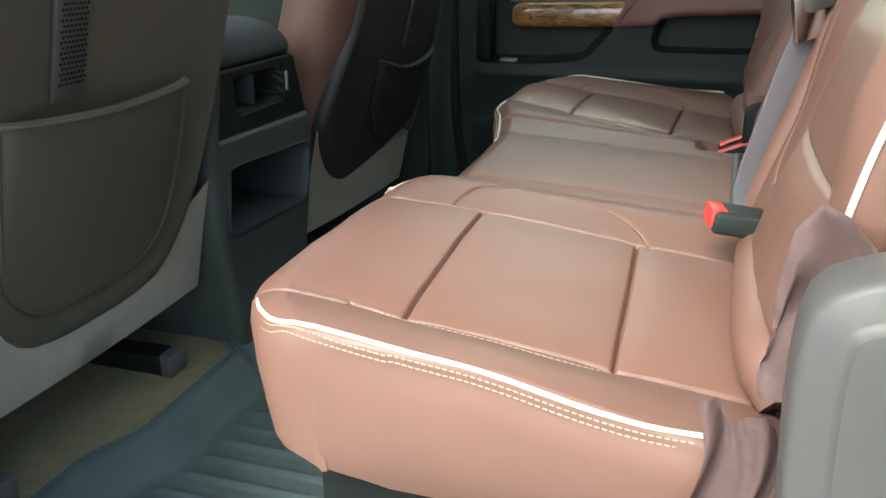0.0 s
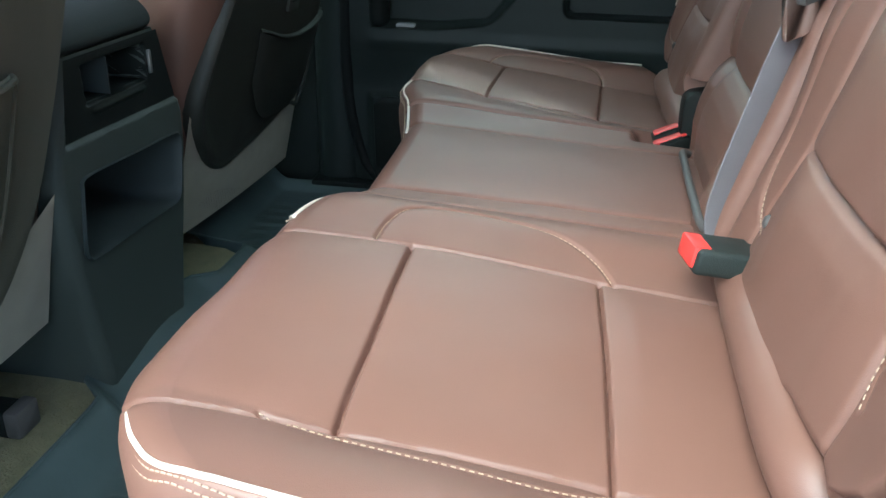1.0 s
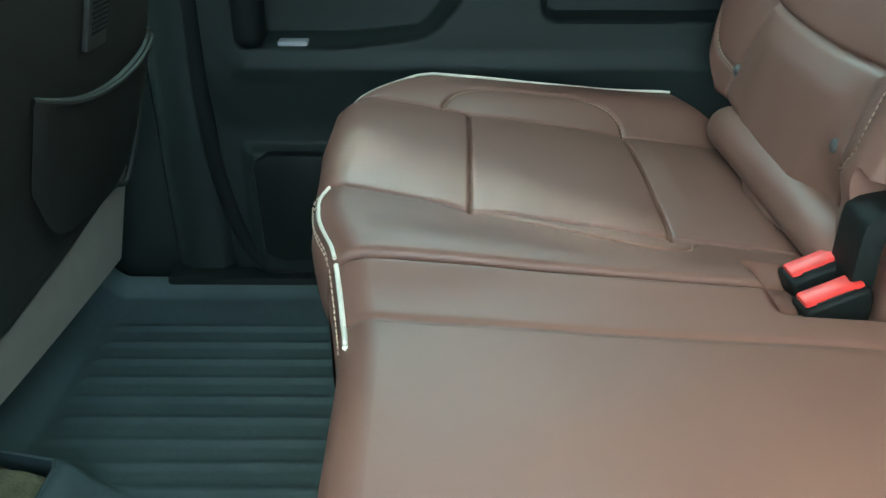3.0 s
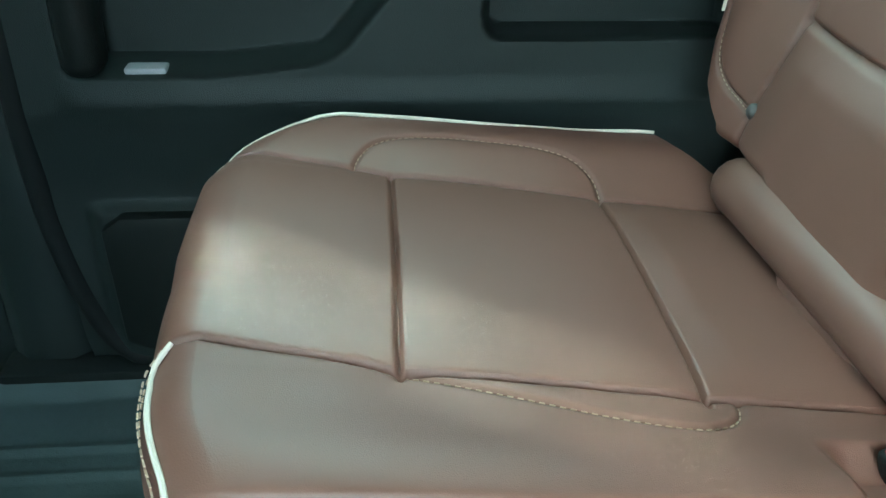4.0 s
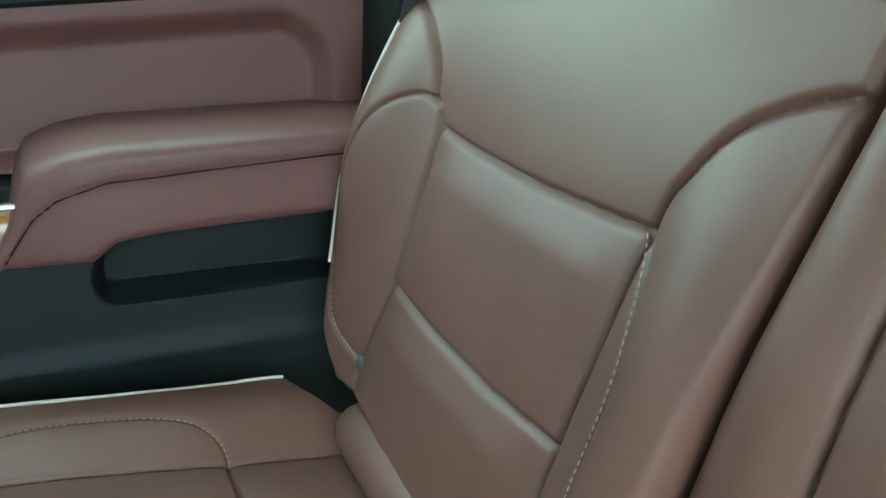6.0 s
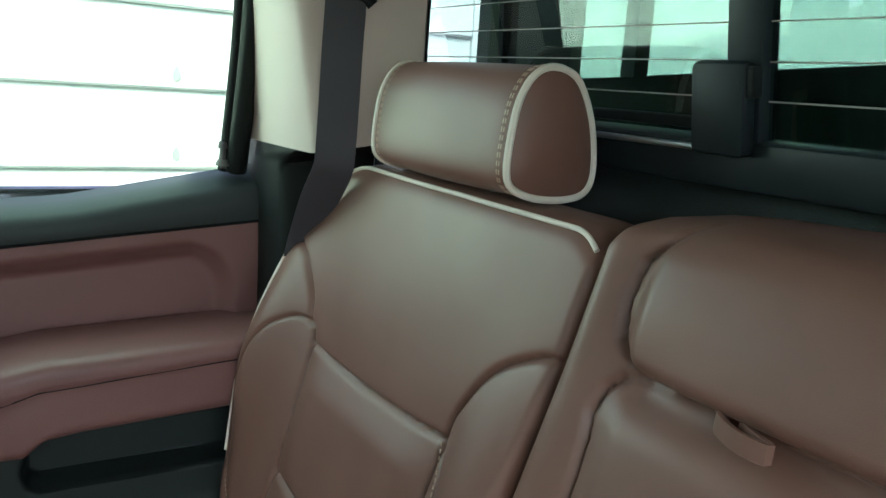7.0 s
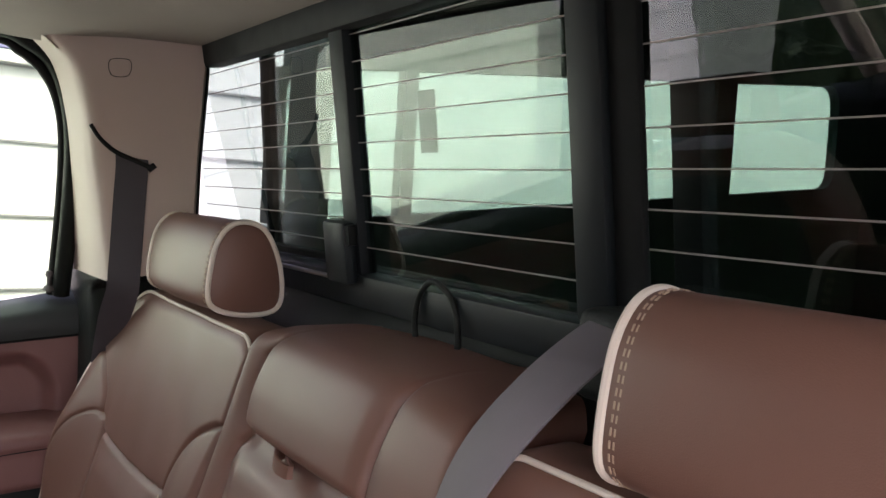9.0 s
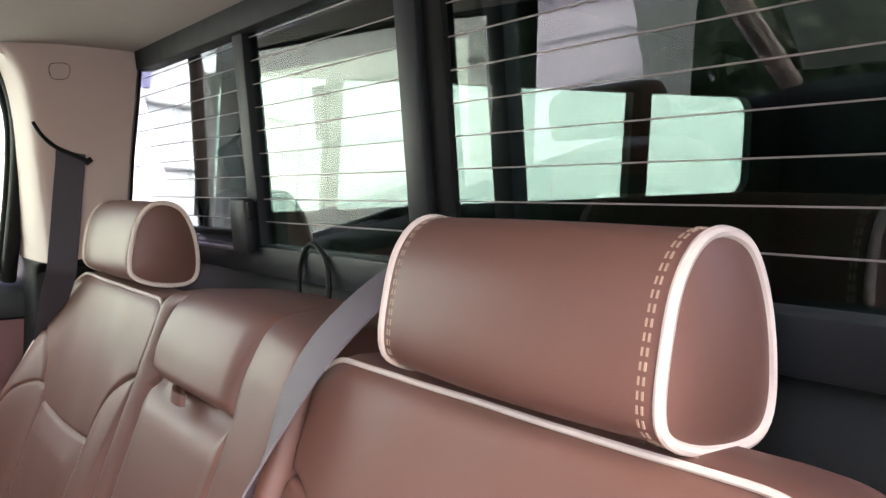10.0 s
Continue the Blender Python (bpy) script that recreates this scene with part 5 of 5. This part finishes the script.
# headliner and roof
X, Y = np.meshgrid(np.linspace(-0.95, 0.775, 60), np.linspace(-0.73, 0.73, 70), indexing="ij")
Zr = 1.335 - 0.045 * (np.abs(Y) / 0.73) ** 3 - 0.012 * smooth01((np.abs(Y) - 0.42) / 0.18) * smooth01((X - 0.3) / 0.25)
Zr = Zr + (1.289 - Zr) * smooth01((X - 0.58) / 0.185)
hb = sheet(X, Y, Zr)
single("ceiling", hb, LINER, "grey beige cloth headliner", "headliner", kind="structure", smooth=60)
single("roof", box(-1.0, 0.85, -0.80, 0.80, 1.36, 1.38, 0.01), PAINT, "dark painted truck roof", "roof", kind="structure")


# ---- rear window ----
def gx(z):
    return 1.001 - 0.16 * z


def gpoint(y, z, d=0.0):
    """A place on the rear glass; d stands inwards from it."""
    n = Vector((-0.9874, 0, -0.158))
    return tuple(Vector((gx(z), y, z)) + n * d)


def gbar(y0, y1, z0, z1, d0, d1, bm=None, bevel=0.003):
    own = bmesh.new()
    vs = [own.verts.new(gpoint(y, z, d)) for d in (d0, d1) for y, z in ((y0, z0), (y1, z0), (y1, z1), (y0, z1))]
    for q in ((0, 1, 2, 3), (7, 6, 5, 4), (0, 4, 5, 1), (1, 5, 6, 2), (2, 6, 7, 3), (3, 7, 4, 0)):
        own.faces.new([vs[i] for i in q])
    bmesh.ops.recalc_face_normals(own, faces=own.faces[:])
    if bevel:
        bmesh.ops.bevel(own, geom=own.edges[:], offset=bevel, segments=2, profile=0.5, affect="EDGES")
    return join(bm, own)


def rear_window():
    t = thing("window_1", (0.86, 0, 0.97), "tinted sliding rear window with defroster lines", "window", kind="structure")
    for y0, y1, d in ((-0.70, -0.20, 0.0), (-0.21, 0.195, 0.010), (0.185, 0.765, 0.0)):
        p = part("pane", gbar(y0, y1, 0.975, 1.285, d, d + 0.004, bevel=0), TINT, t, smooth=10)
        glaze(p, TINT_BACK, (-0.9874, 0, -0.158))
        for i in range(9):
            z = 1.015 + 0.0302 * i
            part("defroster_line", gbar(y0 + 0.012, y1 - 0.012, z - 0.0006, z + 0.0006, d + 0.0045, d + 0.0055, bevel=0), LINE, p)
    part("slider_frame", gbar(0.178, 0.212, 0.975, 1.29, 0.004, 0.026), FRAMEGREY, t, "dark grey slider post")
    part("slider_frame", gbar(-0.213, -0.176, 0.965, 1.29, 0.004, 0.020), FRAMEGREY, t, "dark grey slider post")
    part("slider_seal", gbar(-0.244, -0.2135, 0.965, 1.29, 0.003, 0.012), SEAL, t, "black seal")
    part("slider_seal", gbar(0.2125, 0.222, 0.965, 1.29, 0.002, 0.012), SEAL, t, "black seal")
    part("bottom_rail", gbar(-0.70, 0.74, 0.945, 0.984, 0.002, 0.030), FRAMEGREY, t, "dark grey bottom rail")
    part("track", gbar(0.22, 0.72, 0.974, 0.980, 0.030, 0.036), STEEL, t, "thin bright track")
    part("track", gbar(0.22, 0.72, 0.988, 0.998, 0.003, 0.014), SEAL, t, "black track")
    part("top_rail", gbar(-0.62, 0.62, 1.262, 1.31, 0.0, 0.036, bevel=0.006), SEAL, t, "black top rail")
    latch = part("latch", gbar(0.178, 0.232, 0.974, 1.048, 0.028, 0.046, bevel=0.006), FRAMEGREY, t, "dark grey slider latch")
    part("thumb_button", gbar(0.172, 0.180, 1.02, 1.044, 0.030, 0.042, bevel=0.002), BLACK, latch)
    return t


rear_window()

# ledge and wall behind the bench
prof = [(0.935, 0.30), (0.80, 0.30), (0.815, 0.80), (0.838, 0.905), (0.846, 0.935), (0.858, 0.950), (0.905, 0.955), (0.935, 0.955)]
single("wall_rear", prism(prof, "y", -0.80, 0.80, 0.006), SOFTBLACK, "charcoal trim panel under the rear window", "wall trim", kind="structure")
single("trim_ledge", tube([(0.846, -0.76, 0.951), (0.846, 0.76, 0.951)], 0.006, 8), GREY, "thin grey ledge trim", "trim", kind="structure")


# ---- belts ----
def far_belt():
    t = thing("seat_belt", (0.70, 0.73, 0.60), "charcoal shoulder belt hanging from a pillar slot", "seat belt", "seat belts")
    pts = curve_points([(0.676, 0.672, 1.125), (0.676, 0.663, 1.098), (0.674, 0.662, 1.05), (0.672, 0.661, 0.98), (0.670, 0.660, 0.93), (0.669, 0.663, 0.90), (0.668, 0.700, 0.855), (0.672, 0.755, 0.78), (0.672, 0.800, 0.68), (0.668, 0.810, 0.55)], 40)
    part("webbing", band(pts, [(1, -0.44, -0.12)] * 40, 0.048, 0.0016), BELTDARK, t)
    slot = curve_points([(0.620, 0.689, 1.157), (0.626, 0.6855, 1.146), (0.635, 0.682, 1.134), (0.653, 0.674, 1.118), (0.678, 0.663, 1.107), (0.704, 0.651, 1.096)], 30)
    lip = bmesh.new()
    tube(slot, 0.0055, 10, bm=lip, flat=0.6)
    part("slot", lip, SEAL, t, "black slot lip")
    part("slot_end", tube([(0.700, 0.653, 1.100), (0.705, 0.6505, 1.094)], 0.007, 10), SEAL, t)
    return t


far_belt()


def centre_belt():
    t = thing("seat_belt", (0.72, -0.25, 0.40), "grey centre shoulder belt with a bright latch plate over the backrest", "seat belt", "seat belts")
    pts = curve_points([(0.800, -0.265, 0.992), (0.772, -0.262, 0.985), (0.722, -0.250, 0.945), (0.680, -0.228, 0.880), (0.642, -0.212, 0.77), (0.602, -0.210, 0.637), (0.576, -0.222, 0.545), (0.556, -0.226, 0.46), (0.552, -0.226, 0.42), (0.562, -0.226, 0.375)], 60)
    turn = [float(smooth01((0.93 - z) / 0.22)) for _, _, z in pts]
    part("webbing", band(pts, [(0.02 + 0.80 * k, 1 - 0.48 * k, 0.12) for k in turn], 0.050, 0.0018), BELT, t)
    part("guide", box(0.775, 0.86, -0.315, -0.222, 0.93, 1.0, 0.012, seg=3), SOFTBLACK, t, "charcoal belt guide")
    p = box(-0.004, 0.004, -0.022, 0.022, -0.028, 0.028, 0.003)
    turned(p, Matrix.Translation((0.592, -0.226, 0.645)) @ Matrix.Rotation(radians(-56), 4, "Z") @ Matrix.Rotation(radians(14), 4, "X"))
    part("latch_plate", p, CHROME, t, "bright metal latch plate")
    p = box(-0.008, 0.008, -0.032, 0.032, -0.012, 0.012, 0.004)
    turned(p, Matrix.Translation((0.612, -0.218, 0.668)) @ Matrix.Rotation(radians(-56), 4, "Z") @ Matrix.Rotation(radians(14), 4, "X"))
    part("latch_grip", p, GREY, t, "grey plastic grip")
    return t


centre_belt()


def buckle(at, yaw, pitch, label):
    t = thing("belt_buckle", at, label, "belt buckle", "belt buckles")
    m = Matrix.Translation(at) @ Matrix.Rotation(radians(yaw), 4, "Z") @ Matrix.Rotation(radians(pitch), 4, "Y")
    b = turned(box(-0.030, 0.055, -0.026, 0.026, -0.014, 0.014, 0.006, seg=3), m)
    part("housing", b, SOFTBLACK, t)
    part("button", turned(box(-0.0335, -0.014, -0.0205, 0.0205, -0.0085, 0.0148, 0.003), m), RED, t, "bright red release button")
    part("stalk", turned(box(0.045, 0.11, -0.017, 0.017, -0.006, 0.004, 0.003), m), BELTBLACK, t)
    return t


buckle((0.532, -0.334, 0.417), 12, 8, "black buckle with red button lying on the cushion")


def upright_buckle(at, yaw):
    t = thing("belt_buckle", at, "black upright buckle with red button between the cushions", "belt buckle", "belt buckles")
    m = Matrix.Translation(at) @ Matrix.Rotation(radians(yaw), 4, "Z") @ Matrix.Rotation(radians(-22), 4, "Y")
    part("housing", turned(box(-0.031, 0.031, -0.0155, 0.0155, -0.07, 0.0, 0.005, seg=3), m), BLACK, t)
    part("button", turned(box(-0.027, 0.027, -0.0095, 0.0115, -0.01, 0.004, 0.003), m), RED, t, "bright red release button")
    part("slot", turned(box(-0.018, 0.018, -0.0125, -0.0100, -0.01, 0.002, 0.0005), m), SEAL, t, "dark tongue slot")
    return t


upright_buckle((0.538, 0.268, 0.379), 6)
upright_buckle((0.536, 0.226, 0.373), 6)
single("buckle_recess", box(0.46, 0.61, 0.190, 0.284, 0.325, 0.342, 0.005), LEATHER_FLAP, "mauve cloth lined buckle recess", "upholstery")
loop = curve_points([(0.812, 0.034, 0.880), (0.812, 0.041, 0.910), (0.812, 0.049, 0.947), (0.812, 0.042, 0.974), (0.812, 0.021, 0.990), (0.812, -0.006, 0.982), (0.812, -0.022, 0.966), (0.812, -0.029, 0.936), (0.812, -0.026, 0.905), (0.812, -0.020, 0.880)], 50)
single("release_loop", tube(loop, 0.0033, 10), BLACK, "black release cable loop behind the centre backrest", "cable")


# ---- front of the cab, seen in reflections ----
def front_cab():
    t = thing("dashboard", (-1.5, 0, 0.5), "dark dashboard below the windscreen", "dashboard")
    part("body", box(-1.75, -1.25, -0.86, 0.86, 0.35, 0.86, 0.05, seg=3), BLACK, t)
    return t


front_cab()
for s in (-1, 1):
    fd = thing("door_2" if s > 0 else "door_3", (-0.8, s * 0.9, 0.04), "closed front door with charcoal panel", "door", kind="structure")
    part("panel", box(-1.45, -0.27, min(s * 0.87, s * 0.95), max(s * 0.87, s * 0.95), -0.02, 0.85, 0.01), SOFTBLACK, fd)
    pb = bmesh.new()
    rows = []
    for z in np.linspace(0.0, 1.31, 16):
        y = lean(0.86, z)
        rows.append([(-0.275, s * (y + 0.06), z), (-0.270, s * (y + 0.01), z), (-0.245, s * (y - 0.012), z), (-0.19, s * (y - 0.012), z), (-0.165, s * (y + 0.01), z), (-0.155, s * (y + 0.06), z)])
    single("wall_pillar", loft(rows, bm=pb), SOFTBLACK if s > 0 else GREY, "door pillar trim", "pillar trim", kind="structure", smooth=60)
    wb = bmesh.new()
    tube([(-1.55, s * 0.84, 0.86), (-0.95, s * 0.70, 1.32)], 0.04, 8, bm=wb)
    single("wall_windscreen_pillar", wb, BEIGE, "windscreen pillar trim", "pillar trim", kind="structure")
ws = slab([(-1.62, -0.80, 0.86), (-1.62, 0.80, 0.86), (-0.98, 0.68, 1.33), (-0.98, -0.68, 1.33)], 0.005)
w3 = single("window_3", ws, GREENISH, "clear windscreen", "window", kind="structure", smooth=10)
glaze(w3, GREENISH_BACK, (0.6, 0, -0.8))

single("wall_windscreen_header", box(-1.06, -0.94, -0.74, 0.74, 1.29, 1.362, 0.01), LINER, "cloth covered header above the windscreen", "header trim", kind="structure")

# ---- outside ----
single("ground", box(-60, 60, -60, 60, -0.95, -0.85, 0), CONCRETE, "grey concrete driveway around the truck", "ground", kind="structure")


def siding_wall():
    t = thing("wall_siding", (2.0, 2.4, -0.85), "white lapped siding of the building beside the truck", "wall", kind="structure")
    h = 0.2445
    for i in range(15):
        z = -1.009 + i * h
        prof = [(2.40, z), (2.376, z), (2.377, z + 0.004), (2.391, z + h), (2.40, z + h)]
        plank = part("plank", prism([(y, q) for y, q in prof], "x", -2.6, 1.95), SIDING, t)
        # grey strip beneath each lap paints in its shadow line
        part("lap_shadow", box(-2.6, 1.95, 2.3785, 2.386, z - 0.007, z - 0.0002, 0), MARK, plank)
        if z > 0.2:
            drop = [(0.892 + 0.011 * math.sin(a) * (1 - 0.45 * math.cos(a)), z + 0.040 + 0.023 * math.cos(a)) for a in np.linspace(0, 2 * math.pi, 13)[:-1]]
            part("weep_mark", prism(drop, "y", 2.374, 2.389), MARK, plank, "small grey drop-shaped mark")
    part("fascia", box(-2.6, 1.30, 2.345, 2.365, 1.438, 1.478, 0.004), SIDING, t, "white fascia board")
    part("upper_band", box(-2.6, 1.30, 2.340, 2.364, 1.480, 2.66, 0.004), EAVE, t, "lilac painted upper wall")
    part("backing", box(-2.6, 1.95, 2.402, 2.46, -0.9, 2.64, 0), SIDING, t)
    part("plain_wall", box(1.955, 7.5, 2.380, 2.46, -0.9, 2.64, 0.004), SIDING, t, "smooth white wall panel")
    return t


siding_wall()


def bed_cap():
    """The hard cap over the truck bed, dark inside, with tinted side windows."""
    t = thing("truck_bed_cap", (1.95, 0, 0.40), "dark hard cap over the truck bed with green tinted windows", "truck cap", kind="structure")
    DARK = mat("cap_lining", (0.030, 0.052, 0.034), 0.8, scale=7, second=(0.006, 0.009, 0.007), fine=0.08, fine_scale=300)
    def zb(x):
        return 1.02 + 0.098 * (x - 1.0)
    def zt(x):
        return 1.305 + 0.113 * (x - 1.0)
    def panel(y, x0, x1, f0, f1):
        """A piece of side wall between two heights given as functions of x."""
        b = bmesh.new()
        vs = [b.verts.new(p) for k in (0, 0.03) for p in ((x0, y + k, f0(x0)), (x1, y + k, f0(x1)), (x1, y + k, f1(x1)), (x0, y + k, f1(x0)))]
        for q in ((0, 1, 2, 3), (7, 6, 5, 4), (0, 4, 5, 1), (1, 5, 6, 2), (2, 6, 7, 3), (3, 7, 4, 0)):
            b.faces.new([vs[i] for i in q])
        return b
    low, high = (lambda x: 0.40), (lambda x: 1.62)
    for y in (0.745, -0.775):
        part("side_wall", panel(y, 0.965, 2.95, low, zb), DARK, t)
        part("side_wall", panel(y, 0.965, 2.95, zt, high), DARK, t)
        for x0, x1 in ((0.935, 0.962), (2.19, 2.27), (2.775, 2.95)):
            part("window_post", panel(y, x0, x1, zb, zt), DARK, t)
        part("window_post", panel(y, 1.215, 1.245, zb, zt), DARK, t)
        for x0, x1 in ((0.966, 2.186), (2.274, 2.771)):
            g = part("side_window", panel(y + 0.012, x0, x1, zb, zt), CAPGLASS, t, "green tinted side window", smooth=10)
            glaze(g, CAPGLASS_BACK, (0, -1 if y > 0 else 1, 0))
    # rounded corners of the side windows
    for x, k in ((2.775, -1), (0.962, 1)):
        for f, v in ((zb, 1), (zt, -1)):
            r = 0.055
            o = [(x, f(x) - v * 0.004)] + [(x + k * r * (1 - math.sin(a)), f(x + k * r) + v * r * (1 - math.cos(a))) for a in np.linspace(0, math.pi / 2, 9)]
            part("window_corner", prism(o, "y", 0.746, 0.776), DARK, t)
    # front window of the cap, leaning like the cab's rear glass
    loop = curve_points([gpoint(y, z, -0.078) for y, z in ((-0.64, 1.10), (-0.66, 1.00), (-0.60, 0.955), (0.0, 0.950), (0.60, 0.955), (0.665, 1.00), (0.655, 1.10), (0.630, 1.26), (0.58, 1.335), (0.0, 1.35), (-0.58, 1.335), (-0.625, 1.26))], 140, closed=True)
    part("front_frame", tube(loop, 0.013, 8, closed=True), FRAMEGREY, t, "dark rounded frame of the front window")
    pane = part("front_window", gbar(-0.65, 0.65, 0.95, 1.35, -0.080, -0.077, bevel=0), CLEAR, t, smooth=10)
    glaze(pane, CLEAR_BACK, (-0.9874, 0, -0.158))
    part("window_post", gbar(-0.234, -0.203, 0.95, 1.35, -0.092, -0.070, bevel=0.003), FRAMEGREY, t, "dark upright post of the front window")
    # dark rectangle on the inner side of the front pane
    part("dark_rectangle", gbar(0.148, 0.184, 1.118, 1.192, -0.0765, -0.074, bevel=0.0006), FRAMEGREY, pane, "dark grey rectangle on the front pane")
    part("cap_roof", box(0.965, 2.995, -0.78, 0.78, 1.62, 1.66, 0.002), DARK, t)
    part("rear_wall", box(2.952, 2.99, -0.775, 0.775, 0.40, 1.6195, 0), DARK, t)
    part("bed_floor", box(0.965, 2.95, -0.74, 0.74, 0.36, 0.40, 0.005), DARK, t)
    # front wall with its own window opening
    for y0, y1, z0, z1 in ((-0.74, 0.74, 0.40, 0.97), (-0.74, 0.74, 1.36, 1.62), (0.60, 0.74, 0.97, 1.36), (-0.74, -0.60, 0.97, 1.36)):
        part("front_wall", box(0.965, 0.985, y0, y1, z0, z1, 0.002), DARK, t)
    return t


bed_cap()


def hedge():
    rng = np.random.RandomState(3)
    verts, faces = [], []
    for _ in range(9000):
        c = np.array([rng.uniform(-7.5, -2.75), rng.uniform(1.7, 3.4), rng.uniform(-0.85, 2.4)])
        c[2] = -0.85 + (c[2] + 0.85) * (0.75 + 0.25 * math.sin(c[0] * 2.3) * math.sin(c[0] * 5.1 + 1))
        a, b = rng.normal(size=3), rng.normal(size=3)
        a, b = a / np.linalg.norm(a) * 0.11, b / np.linalg.norm(b) * 0.06
        k = len(verts)
        verts += [tuple(c - a), tuple(c + b), tuple(c + a), tuple(c - b)]
        faces.append((k, k + 1, k + 2, k + 3))
    me = bpy.data.meshes.new("hedge")
    me.from_pydata(verts, [], faces)
    me.materials.append(LEAF)
    return tagged(new("hedge", me), "dark green hedge beyond the end of the siding wall", "hedge", kind="stuff")


hedge()
